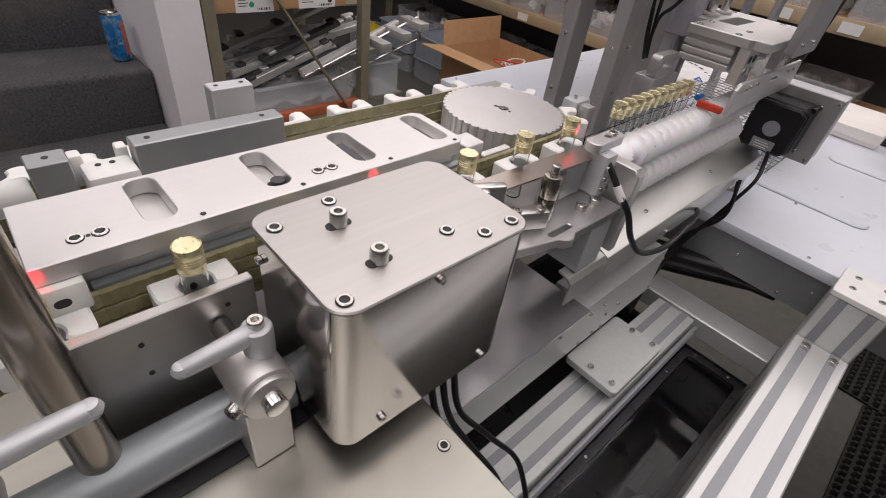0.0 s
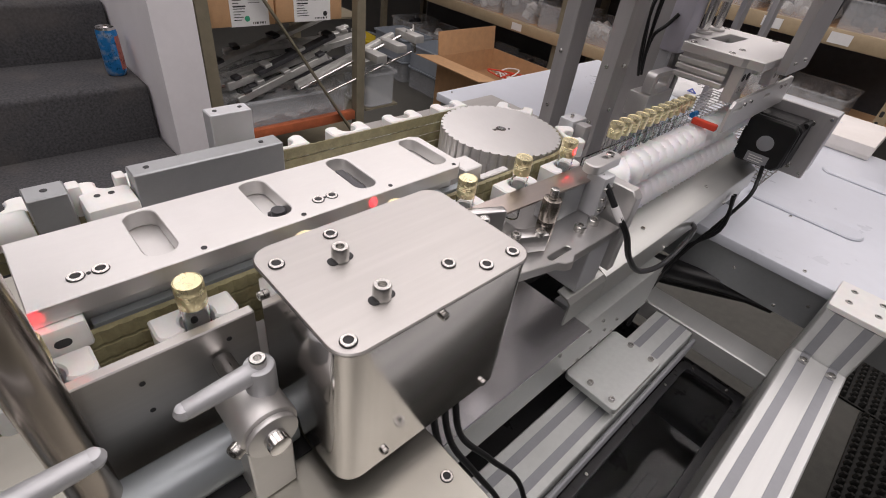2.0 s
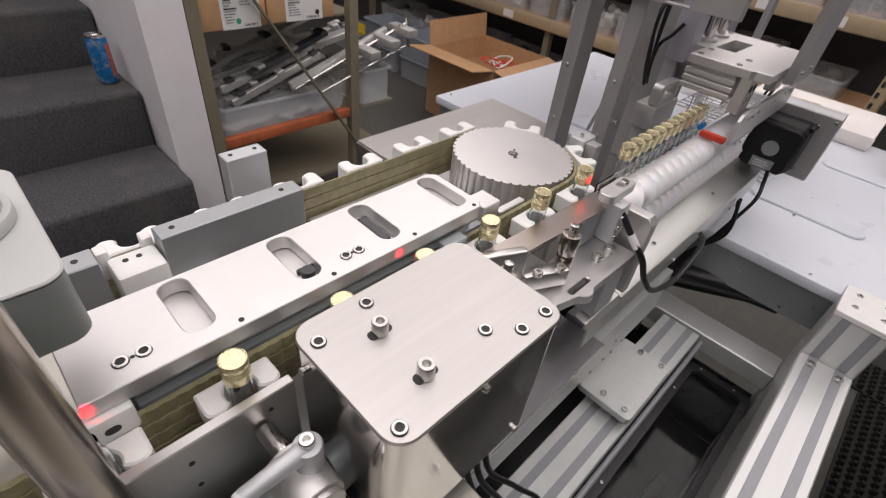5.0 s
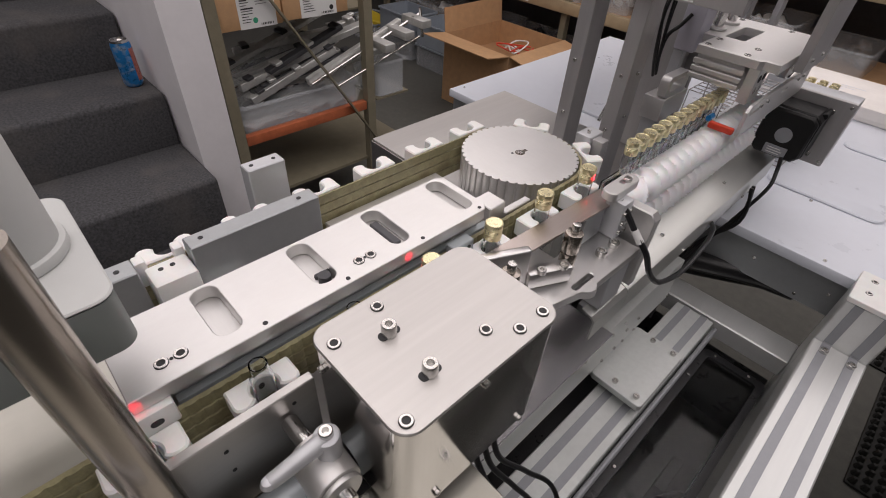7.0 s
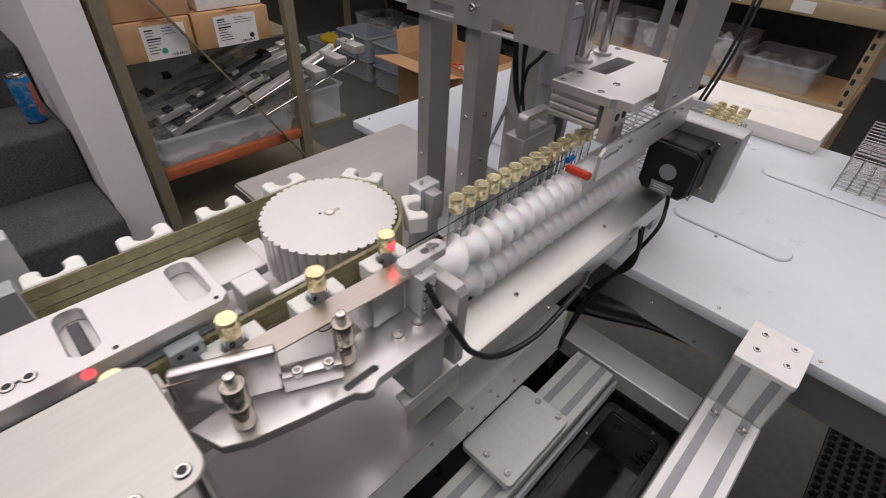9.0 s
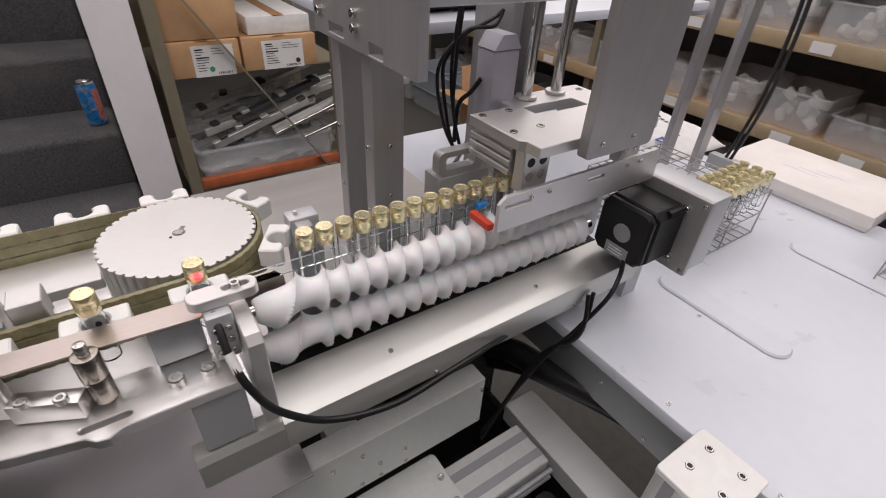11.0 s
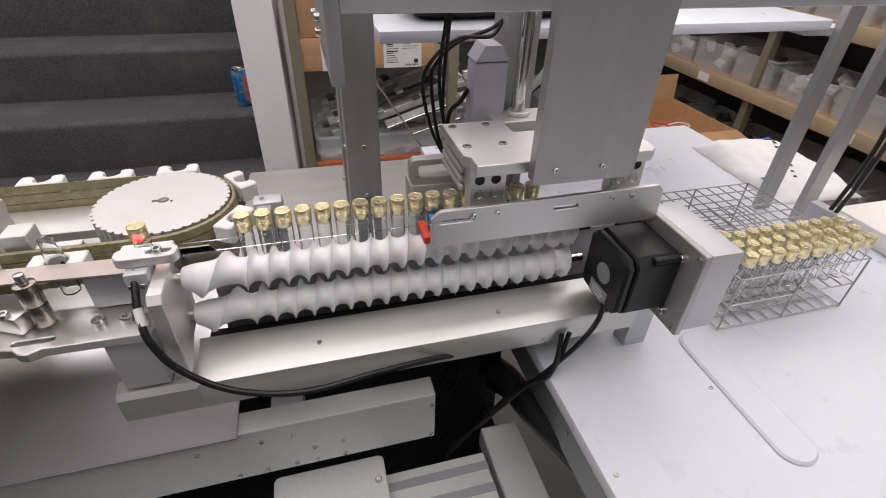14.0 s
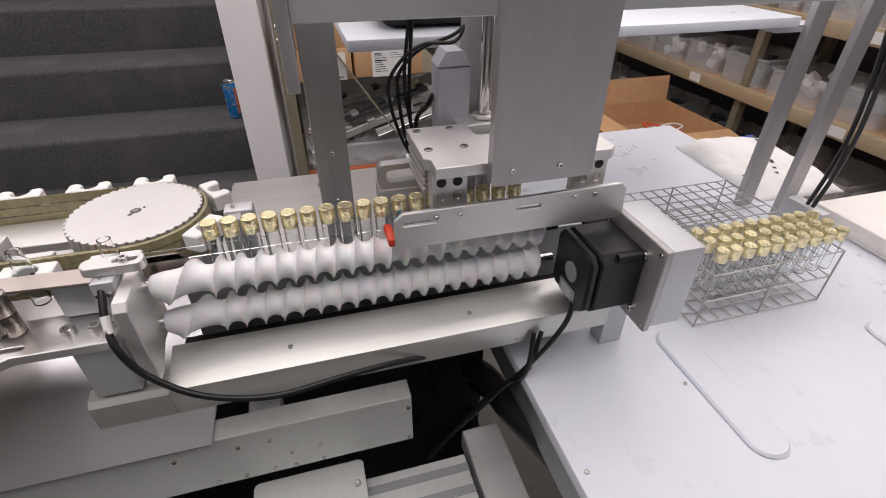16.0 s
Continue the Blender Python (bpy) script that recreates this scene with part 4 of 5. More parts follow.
# puck with a cradle for the vial
def puck_meshes():
    notch = [(0.0098 * math.cos(radians(a)), 0.0098 * math.sin(radians(a))) for a in range(-62, -299, -13)]
    horn = [(0.0030, -0.0238), (0.0062, -0.0228), (0.0082, -0.0200), (0.0086, -0.0165), (0.0078, -0.0130), (0.0062, -0.0103)]
    plan = [(-0.0135, -0.0225), (-0.0125, -0.0236)] + horn + notch + [(x, -y) for x, y in reversed(horn)] + [(-0.0125, 0.0236), (-0.0135, 0.0225)]
    body = Shape().plate(plan, (), 0.0020, 0.0224, bevel=0.0014)
    foot = Shape().box(-0.0135, -0.0105, -0.009, 0.009, -0.0040, 0.0018, 0.0006, 1)
    hole = Shape().cyl((-0.0100, 0, 0.0125), (-0.0088, 0, 0.0125), 0.0026, seg=12)
    return [mesh_of(body, "crossbar", POM), mesh_of(foot, "foot", POM), mesh_of(hole, "hole", DARK)]


PUCK = puck_meshes()
for me in PUCK:
    for poly in me.polygons:
        poly.use_smooth = True
    me.set_sharp_from_angle(angle=radians(35))
PUCK_Z = 1.127


def make_puck():
    p = new("puck")
    for nm, me in zip(("crossbar", "foot", "hole"), PUCK):
        shared(nm, me, p, Matrix())
    return tagged(p, "white plastic notched vial carrier clipped to the toothed belt", "carrier", "carriers on the belt")


# vial: glass tube with a ribbed gold cap
VIAL_R, VIAL_H = 0.0078, 0.066


def vial_meshes():
    g = Shape().lathe([(0, 0.0), (VIAL_R * 0.8, 0.0004), (VIAL_R, 0.002), (VIAL_R, 0.050), (0.0062, 0.055), (0.0062, 0.0635), (0.0050, 0.0635), (0.0050, 0.055), (VIAL_R - 0.0011, 0.0495), (VIAL_R - 0.0011, 0.003), (0, 0.0022)], 20)
    prof = [(0.0066, 0.0505), (0.0081, 0.0506), (0.0082, 0.0535), (0.0084, 0.0545)]
    for k in range(3):
        z = 0.0565 + 0.0018 * k
        prof += [(0.0084, z), (0.0084, z + 0.0009), (0.00815, z + 0.0012), (0.00815, z + 0.0016)]
    prof += [(0.0084, 0.0622), (0.0084, 0.0668), (0.0080, 0.0677), (0.0076, 0.0678), (0.0072, 0.0674), (0.0, 0.0674)]
    c = Shape().lathe(prof, 22)
    return mesh_of(g, "glass_tube", GLASS), mesh_of(c, "cap", GOLD)


TUBE, CAP = vial_meshes()
for me in (TUBE, CAP):
    for poly in me.polygons:
        poly.use_smooth = True
    me.set_sharp_from_angle(angle=radians(30))
VIAL_Z = 1.178 - 0.0678


def make_vial(capped=True, group="vials on the line"):
    v = new("vial")
    shared("glass_tube", TUBE, v, Matrix())
    if capped:
        shared("cap", CAP, v, Matrix(), "gold ribbed screw cap")
    return tagged(v, "clear glass vial with a ribbed gold screw cap" if capped else "open clear glass vial without a cap", "vial", group)


# ---- screw feeder ----
FIRST_Y, STEP_Y = 0.526, 0.0196
SX, SZ1, SZ2, S_Y0, S_Y1 = -0.214, 1.131, 1.084, 0.466, 0.885


def turns(y):
    """Turns of thread from the first notch."""
    if y >= FIRST_Y:
        return (y - FIRST_Y) / STEP_Y
    u = FIRST_Y - y
    return -u / (STEP_Y + 0.45 * u)


def feed_screw(x, z, hand, major=0.0242, minor=0.0128):
    s = Shape()
    seg, n = 40, 640
    rows = []
    for i in range(n + 1):
        y = S_Y0 + (S_Y1 - S_Y0) * i / n
        t = turns(y)
        fade = min(1.0, (y - S_Y0) / 0.014)
        row = []
        for k in range(seg):
            a = 2 * math.pi * k / seg
            ph = (t - hand * (a - math.pi) / (2 * math.pi)) % 1.0
            u = min(ph, 1 - ph) * 2
            r = major - (major - minor) * max(0.0, 1 - u * u) ** 0.4
            r = r * (0.70 + 0.30 * math.sqrt(fade))
            row.append(s.bm.verts.new((r * math.cos(a), y, r * math.sin(a))))
        rows.append(row)
    for a, b in zip(rows, rows[1:]):
        for k in range(seg):
            s.bm.faces.new((a[k], a[(k + 1) % seg], b[(k + 1) % seg], b[k]))
    s.bm.faces.new(rows[0]), s.bm.faces.new(rows[-1][::-1])
    return s


SCREWS = []
for z in (SZ1, SZ2):
    fs = new("feed_screw")
    fs.location = (SX, 0, z)
    fs["base"] = [0, 0, 0]
    tagged(fs, "white nylon variable-pitch feed screw lying along the tray", "feed screw", "feed screws")
    part("thread", feed_screw(0, 0, 1), SCREWMAT, fs, smooth=48)
    part("shaft", Shape().cyl((0, S_Y0 - 0.008, 0), (0, S_Y1 + 0.02, 0), 0.006, seg=16), CHROME, fs)
    SCREWS.append(fs)

tray = thing("feeder_tray", (-0.17, 0.68, 1.03), "stainless sheet metal tray under the feed screws", "tray")
sec = [(-0.214, 1.0484), (-0.1800, 1.0395), (-0.1765, 1.0380), (-0.168, 1.0345), (-0.1645, 1.0325), (-0.1630, 1.029), (-0.1630, 0.999), (-0.1650, 0.999), (-0.1652, 1.028), (-0.169, 1.0318), (-0.181, 1.0363), (-0.2115, 1.0443), (-0.2115, 1.012), (-0.214, 1.012)]
YZ = Matrix(((1, 0, 0, 0), (0, 0, 1, 0), (0, 1, 0, 0), (0, 0, 0, 1)))
part("sheet", Shape().plate(sec, (), 0.461, 0.97, YZ), TRAYM, tray)
part("sheet_end", Shape().plate([(-0.182, 1.0375), (-0.168, 1.0345), (-0.1630, 1.029), (-0.1630, 0.999), (-0.1650, 0.999), (-0.1652, 1.028), (-0.169, 1.0318), (-0.182, 1.035)], (), 0.387, 0.4605, YZ), TRAYM, tray)
part("end_bracket", Shape().plate([(-0.24, 1.064), (-0.24, 1.115), (-0.215, 1.150), (-0.168, 1.150), (-0.162, 1.143), (-0.162, 1.050), (-0.176, 1.050), (-0.205, 1.064)], (), 0.447, 0.4605, YZ, bevel=0.001), ALU, tray, "slanting aluminium end bracket")
part("vial_floor", Shape().box(-0.2585, -0.2385, 0.47, 0.98, 1.104, 1.1095), ANOD, tray)
part("floor_stand", Shape().box(-0.2585, -0.2545, 0.48, 0.98, 1.0205, 1.1035), ANOD, tray)
# shadow gap below the lower screw, put in as a near-black floor
part("channel", Shape().box(-0.256, -0.2145, 0.461, 0.97, 1.012, 1.020), DARK, tray, "channel floor coloured near black for the shade under the feed screws")
screws(tray, [(-0.186, 0.583, 1.0405), (-0.186, 0.79, 1.0405)], SCREW_M3)
screws(tray, [(-0.163, y, 1.005) for y in (0.627, 0.845)], SCREW_M3, (1, 0, 0))
guide = thing("acrylic_guide", (-0.232, 0.6, 1.15), "thin clear acrylic strip holding the vials upright", "guide strip")
part("strip", Shape().box(-0.2335, -0.2320, 0.448, 0.735, 1.146, 1.158), ACRYL, guide)

# entry block and clips behind the first vial
entry = thing("entry_bracket", (-0.27, 0.49, 1.1), "small aluminium bracket at the entry of the feed screws", "bracket")
part("block", Shape().box(-0.322, -0.300, 0.530, 0.562, 1.0045, 1.156, 0.003), ANOD, entry)
part("arm", Shape().box(-0.2995, -0.284, 0.534, 0.550, 1.120, 1.154, 0.002), ANOD_MID, entry)
part("pin", Shape().cyl((-0.310, 0.54, 1.156), (-0.310, 0.54, 1.160), 0.0025, seg=10), BOLT, entry)
shoe = thing("deflector", (-0.245, 0.483, 1.1), "dark rounded steel deflector plate at the screw entry", "deflector")
part("plate", Shape().plate([(0.456, 1.112), (0.500, 1.112), (0.500, 1.143), (0.492, 1.152), (0.456, 1.152)], (), -0.236, -0.2335, Matrix(((0, 0, 1, 0), (1, 0, 0, 0), (0, 1, 0, 0), (0, 0, 0, 1)))), ROD, shoe)

# stepper motor and gear housing
MX, MY, MZ = -0.163, 0.902, 1.100
OCT = [(-0.039, -0.030), (-0.030, -0.040), (0.030, -0.040), (0.039, -0.030), (0.039, 0.031), (0.030, 0.040), (-0.030, 0.040), (-0.039, 0.031)]
motor = thing("stepper_motor", (MX, MY + 0.03, MZ - 0.04), "black stepper motor with a grey label and cable", "motor")
part("body", Shape().plate([(MX + u, MZ + w) for u, w in OCT], (), MY + 0.0115, 0.9665, YZ, bevel=0.002), BLACK, motor)
part("rear_cap", Shape().plate([(MX + 0.96 * u, MZ + 0.96 * w) for u, w in OCT], (), MY, MY + 0.011, YZ, bevel=0.003), BLACK, motor)
part("boss", Shape().cyl((MX + 0.002, MY - 0.0008, MZ), (MX + 0.002, MY + 0.0006, MZ), 0.0125, seg=28), SLOT, motor, "grey round rear boss")
part("name_plate", Shape().box(MX - 0.016, MX + 0.018, MY - 0.0009, MY - 0.0002, MZ - 0.036, MZ - 0.019), SLOT, motor, "grey rating label")
for k in range(3):
    part("print", Shape().box(MX - 0.011, MX + 0.009 + 0.003 * (k % 2), MY - 0.0013, MY - 0.0010, MZ - 0.0325 + 0.004 * k, MZ - 0.0312 + 0.004 * k), PAPER, motor)
for u in (-0.036, 0.036):
    part("tie_rod_cover", Shape().cyl((MX + u, MY + 0.03, MZ + 0.036), (MX + u, 0.966, MZ + 0.036), 0.0045, seg=12), BLACK, motor)
house = thing("gear_housing", (-0.15, 1.0, 1.05), "pale aluminium gear housing box behind the motor", "housing")
part("mounting_plate", Shape().plate(rounded(-0.204, -0.098, 1.046, 1.156, 0.003, 2), (), 0.967, 0.9745, YZ, bevel=0.001), ANOD_MID, house, "grey square motor mounting plate")
screws(house, [(x, 0.967, z) for x in (-0.198, -0.125) for z in (1.062, 1.136)], SCREW_M5, (0, -1, 0))
screws(house, [(-0.104, 0.967, z) for z in (1.054, 1.149)], SCREW_M3, (0, -1, 0))
part("body", Shape().box(-0.204, -0.099, 0.975, 1.014, 1.052, 1.1555, 0.002), ANOD, house)
part("foot", Shape().box(-0.200, -0.175, 0.978, 1.010, TZ, 1.0515), ANOD, house)
CORD_A, CORD_B, CORD_C = (-0.156, 0.862, 0.960), (-0.186, 0.828, 0.868), (-0.193, 0.745, 0.765)
cab = thing("motor_cable", (-0.14, 0.9, 1.0), "black motor cable hanging down below the tray", "cable")
part("cord", Shape().tube([(-0.148, 0.903, 1.066), (-0.143, 0.898, 1.045), (-0.139, 0.880, 1.018), CORD_A, CORD_B, CORD_C], 0.0032), CABLE, cab)
for k in (1, 2):
    o = Vector((0.004 * k, -0.004 * k, -0.003 * k))
    part("cord", Shape().tube([(-0.158, 0.885 - 0.01 * k, 1.015), Vector(CORD_A) + o, Vector(CORD_B) - o, Vector(CORD_C) + o], 0.003), CABLE, cab)

# ---- sensor and guide bracket ----
sens = thing("sensor_bracket", (-0.19, 0.4, 1.11), "aluminium guide bracket with two steel posts and a laser sensor", "bracket")
base_out = [(-0.225, 0.226), (-0.196, 0.238), (-0.186, 0.256), (-0.176, 0.293), (-0.167, 0.333), (-0.161, 0.339), (-0.159, 0.347), (-0.164, 0.356), (-0.163, 0.4385), (-0.215, 0.4385), (-0.215, 0.30), (-0.228, 0.29)]
part("base_plate", Shape().plate(base_out, [rounded(-0.178, -0.172, 0.330, 0.363, 0.0028, 4)], 1.102, 1.112, bevel=0.0008), ALU_FINE, sens)
part("web", Shape().box(-0.208, -0.168, 0.398, 0.4385, 1.0385, 1.1015, 0.001, 1), ANOD, sens)
CHEEK = Matrix.Translation((-0.207, 0.296, 0)) @ pose(0, 0, 0, 0, 0, -25)
part("side_cheek", Shape().box(-0.010, 0, -0.074, 0, 1.1125, 1.1585, 0.003, 3, m=CHEEK), ALU_FINE, sens)
part("cheek_toe", Shape().box(-0.010, 0.004, -0.0005, 0.046, 1.1125, 1.131, 0.0015, 2, m=CHEEK), ALU_FINE, sens)
part("guide_sheet", Shape().plate([(-0.240, 0.222), (-0.228, 0.252), (-0.214, 0.292), (-0.211, 0.345), (-0.205, 0.445), (-0.231, 0.445), (-0.234, 0.36)], (), 1.1485, 1.1505), BRONZE, sens, "thin bronze-tinted steel guide sheet")
for x, y in ((-0.203, 0.260), (-0.199, 0.349)):
    part("post", Shape().cyl((x, y, 1.1125), (x, y, 1.135), 0.0085, seg=22, bevel=0.0008).cyl((x, y, 1.1355), (x, y, 1.158), 0.0088, seg=22, bevel=0.001), ROD, sens, "turned steel post")
    part("stud", Shape().cyl((x, y, 1.158), (x, y, 1.168), 0.0042, seg=14, bevel=0.001), BOLT, sens)
part("sensor_block", Shape().box(-0.230, -0.2075, 0.386, 0.4240, 1.1125, 1.1480, 0.0025), ANOD_DARK, sens, "grey sensor block")
part("sensor_arm", Shape().plate(rounded(-0.218, -0.200, 0.418, 0.472, 0.008), [rounded(-0.213, -0.206, 0.445, 0.466, 0.003)], 1.159, 1.169, bevel=0.0008), ALU, sens, "rounded slotted sensor arm")
part("sensor_column", Shape().box(-0.212, -0.190, 0.4265, 0.4465, 1.1125, 1.1585, 0.002), ANOD, sens)
part("lens", Shape().cyl((-0.2185, 0.431, 1.163), (-0.2180, 0.431, 1.163), 0.002, seg=10), LENSRED, sens)
screws(sens, [(-0.186, 0.3955, 1.112), (-0.185, 0.4185, 1.112)], SCREW_M6)
screws(sens, [(-0.1995, 0.3055, 1.131), (-0.190, 0.3275, 1.131), (-0.208, 0.455, 1.168)], SCREW_M5)
screws(sens, [(-0.190, y, z) for y in (0.431, 0.441) for z in (1.122, 1.134, 1.146)], SCREW_M3, (1, 0, 0))
scab = thing("sensor_cable", (-0.18, 0.44, 1.1), "black sensor cable with a white marker sleeve", "cable")
part("cord", Shape().tube([(-0.200, 0.434, 1.1565), (-0.188, 0.434, 1.146), (-0.172, 0.435, 1.128), (-0.156, 0.441, 1.107), (-0.149, 0.458, 1.073), (-0.144, 0.499, 1.037), (-0.139, 0.562, 1.022), (-0.142, 0.635, 1.0265), (-0.152, 0.69, 1.02), (-0.17, 0.74, 1.0)], 0.0034), CABLE, scab)
part("sleeve", Shape().cyl((-0.1755, 0.4345, 1.132), (-0.165, 0.437, 1.119), 0.0041, seg=12), PAPER, scab, "white cable marker")

# ---- stainless cover box ----
BOX_SCREWS = [(-0.2095, 0.090, 1.1952), (-0.217, 0.129, 1.1952), (-0.140, 0.090, 1.1952), (-0.155, 0.170, 1.1952), (-0.141, 0.188, 1.1952), (-0.1405, 0.2115, 1.1952)]
bx = thing("cover_box", (-0.175, 0.153, 1.056), "brushed stainless cover box with rounded corners and screws on top", "cover box")
part("shell", Shape().plate(rounded(-0.227, -0.131, 0.081, 0.222, 0.013, 8), (), 1.079, 1.192), STEEL_V, bx)
part("lid", Shape().plate(rounded(-0.228, -0.130, 0.080, 0.223, 0.014, 8), [], 1.1925, 1.195, bevel=0.0008), STEEL, bx, "flat brushed lid")
part("foot", Shape().box(-0.20, -0.15, 0.09, 0.15, 1.0565, 1.0785), DARK, bx)
screws(bx, [*BOX_SCREWS], SUNK)
for x, y in ((-0.194, 0.121), (-0.155, 0.121)):
    part("slot", Shape().plate(rounded(x - 0.0035, x + 0.0035, y - 0.008, y + 0.008, 0.003), (), 1.1945, 1.1954), DARK, bx)
screws(bx, [(-0.194, 0.121, 1.1954), (-0.155, 0.121, 1.1954)], cap_screw_mesh("slot_screw", 0.0052, 0.009))
screws(bx, [(-0.1308, 0.145, 1.187), (-0.1308, 0.11, 1.09), (-0.1308, 0.2, 1.085)], SCREW_M3, (1, 0, 0))
screws(bx, [(-0.212, 0.0808, 1.175)], SCREW_M3, (0, -1, 0))
bc = thing("box_cables", (-0.12, 0.19, 1.0), "three black cables hanging from the cover box", "cable")
for k in range(3):
    y = 0.172 + 0.012 * k
    part("cord", Shape().tube([(-0.15, y, 1.082), (-0.148, y + 0.002, 1.04), (-0.14, y + 0.012, 0.99), (-0.125, y + 0.03 + 0.01 * k, 0.93), (-0.10, y + 0.05 + 0.02 * k, 0.86), (-0.05, y + 0.06, 0.80), (-0.02, y - 0.02, 0.74)], 0.003), CABLE, bc)

# clamp with lever on the deck
def clamp(cx, cy, zc, reach):
    cl = thing("clamp", (cx, cy, 1.056), "cast aluminium clamp with a lever handle on a square post", "clamp")
    part("post", Shape().box(cx - 0.013, cx + 0.013, cy - 0.013, cy + 0.013, 1.0565, zc - 0.015, 0.001, 1), ALU, cl)
    part("bushing", Shape().cyl((cx - 0.018, cy, zc), (cx + 0.016, cy, zc), 0.0165, seg=28, bevel=0.0012), ALU, cl)
    part("collar", Shape().cyl((cx + 0.0165, cy, zc), (cx + 0.0205, cy, zc), 0.0145, seg=28, bevel=0.001), ALU, cl)
    part("rod", Shape().cyl((cx - 0.045, cy, zc), (cx + 0.028, cy, zc), 0.0062, seg=18, bevel=0.0008), CHROME, cl)
    part("hub", Shape().cyl((cx - 0.002, cy + 0.006, zc + 0.012), (cx - 0.002, cy + 0.006, zc + 0.034), 0.0085, seg=20, bevel=0.002), ANOD, cl)
    h0 = Vector((cx - 0.002, cy + 0.006, zc + 0.030))
    h1 = h0 + Vector(reach)
    part("lever", Shape().cyl(h0, h1, 0.0062, 0.0048, 14, bevel=0.0015).lathe([(0, -0.0048), (0.0034, -0.0034), (0.0048, 0), (0.0034, 0.0034), (0, 0.0048)], 12, h1), ANOD, cl, "smooth cast lever handle")
    screws(cl, [(cx - 0.002, cy + 0.006, zc + 0.034)], SCREW_M5)
    screws(cl, [(cx + 0.012, cy - 0.016, zc - 0.004)], SCREW_M5, (0.5, -1, 0))


clamp(-0.178, 0.055, 1.127, (0.0, -0.039, -0.003))
clamp(-0.163, -0.068, 1.141, (0.0, 0.048, 0.002))

gr = thing("grommet", (-0.205, -0.025, 1.056), "black rubber sleeve round the steel column", "grommet")
part("sleeve", Shape().plate(ring(-0.203, -0.024, 0.0150, 32), [ring(-0.203, -0.024, 0.0107, 32)], 1.0565, 1.0605, bevel=0.001), RUBBER, gr)

# capping head that sinks onto the line
head = thing("applicator_head", (-0.27, -0.1, 1.255), "light grey rounded capping head that sinks onto the line", "machine head")
# lit top and shaded sides are coloured in as two greys
part("casing", Shape().plate(rounded(-0.352, -0.247, -0.30, 0.004, 0.010, 8), (), 1.233, 1.2655), GREYDARK, head)
part("top_cover", Shape().plate(rounded(-0.3525, -0.2465, -0.3005, 0.0045, 0.0105, 8), (), 1.266, 1.268, bevel=0.0008), GREYPAINT, head, "top cover in a paler grey for its lit face")
part("cylinder", Shape().cyl((-0.305, -0.028, 1.2684), (-0.305, -0.028, 1.36), 0.024, seg=32, bevel=0.002), GREYPAINT, head)
part("cylinder_foot", Shape().cyl((-0.305, -0.028, 1.2683), (-0.305, -0.028, 1.2745), 0.027, seg=32, bevel=0.001), GREYPAINT, head)
part("column", Shape().cyl((-0.203, -0.024, 0.96), (-0.203, -0.024, 1.34), 0.0105, seg=32), ROD, head, "thick ground steel column")
part("arm", Shape().box(-0.2465, -0.2125, -0.030, -0.018, 1.240, 1.262, 0.002), GREYDARK, head)
part("bolt_recess", Shape().plate(ring(-0.264, -0.030, 0.0085, 24), [ring(-0.264, -0.030, 0.0058, 20)], 1.2682, 1.2700), GREYDARK, head)
part("bolt", Shape().cyl((-0.264, -0.030, 1.2682), (-0.264, -0.030, 1.2694), 0.0056, seg=6), ROD, head)

# ---- gantry ----
gan = thing("gantry", (-0.36, 1.05, 0.95), "grey gantry of flat posts and a cross beam over the table", "gantry")
for x in (-0.325, -0.402):
    part("post", Shape().box(x - 0.022, x, 0.640, 0.679, 1.0045, 1.5, 0.001, 1), ANOD_MID, gan)
    screws(gan, [(x - 0.011, 0.640, z) for z in (1.12, 1.20)], SCREW_M3, (0, -1, 0))
for x, y in ((-0.443, 1.470), (-0.385, 1.503)):
    part("post", Shape().box(x - 0.014, x, y - 0.016, y + 0.018, TZ, 1.42, 0.001, 1), ANOD_MID, gan)
part("cross_beam", Shape().box(-0.236, -0.220, 0.638, 1.62, 1.360, 1.46, 0.001, 1), ANOD, gan)
part("end_plate", Shape().plate([(-0.43, 1.306), (-0.215, 1.306), (-0.215, 1.5), (-0.43, 1.5)], [[(-0.392, 1.312), (-0.355, 1.312), (-0.355, 1.322), (-0.392, 1.322)], [(-0.300, 1.309), (-0.272, 1.309), (-0.272, 1.320), (-0.300, 1.320)]], 0.626, 0.6375, YZ, bevel=0.0008), ANOD_MID, gan)
part("tie_bar", Shape().box(-0.43, -0.237, 1.52, 1.535, 1.36, 1.45, 0.001, 1), ANOD_MID, gan)
part("foot_plate", Shape().box(-0.43, -0.30, 0.63, 0.69, 1.0045, 1.010, 0.001, 1), ANOD, gan)
screws(gan, [(-0.3245, 0.66, z) for z in (1.14, 1.203)], SCREW_M3, (1, 0, 0))
screws(gan, [(x, 0.626, z) for x, z in ((-0.325, 1.327), (-0.325, 1.34), (-0.41, 1.33), (-0.41, 1.35))], SCREW_M5, (0, -1, 0))
screws(gan, [(-0.22, y, 1.375) for y in (1.16, 1.24, 1.54)], SCREW_M5, (1, 0, 0))
part("rear_plate", Shape().box(-0.43, -0.318, 0.848, 0.86, 1.005, 1.6, 0.001, 1), ANOD_MID, gan)
ws = thing("white_shelf_board", (-0.6, 1.0, 1.27), "white board fixed across the back of the gantry", "board")
part("board", Shape().box(-0.78, -0.438, 0.70, 1.425, 1.2875, 1.303, 0.003), HDPE, ws)
part("bracket", Shape().box(-0.50, -0.4545, 1.40, 1.49, 1.276, 1.287), ANOD, ws)
blk = thing("black_bag", (-0.6, 0.85, 1.3035), "black cloth bag lying on the white board", "bag")
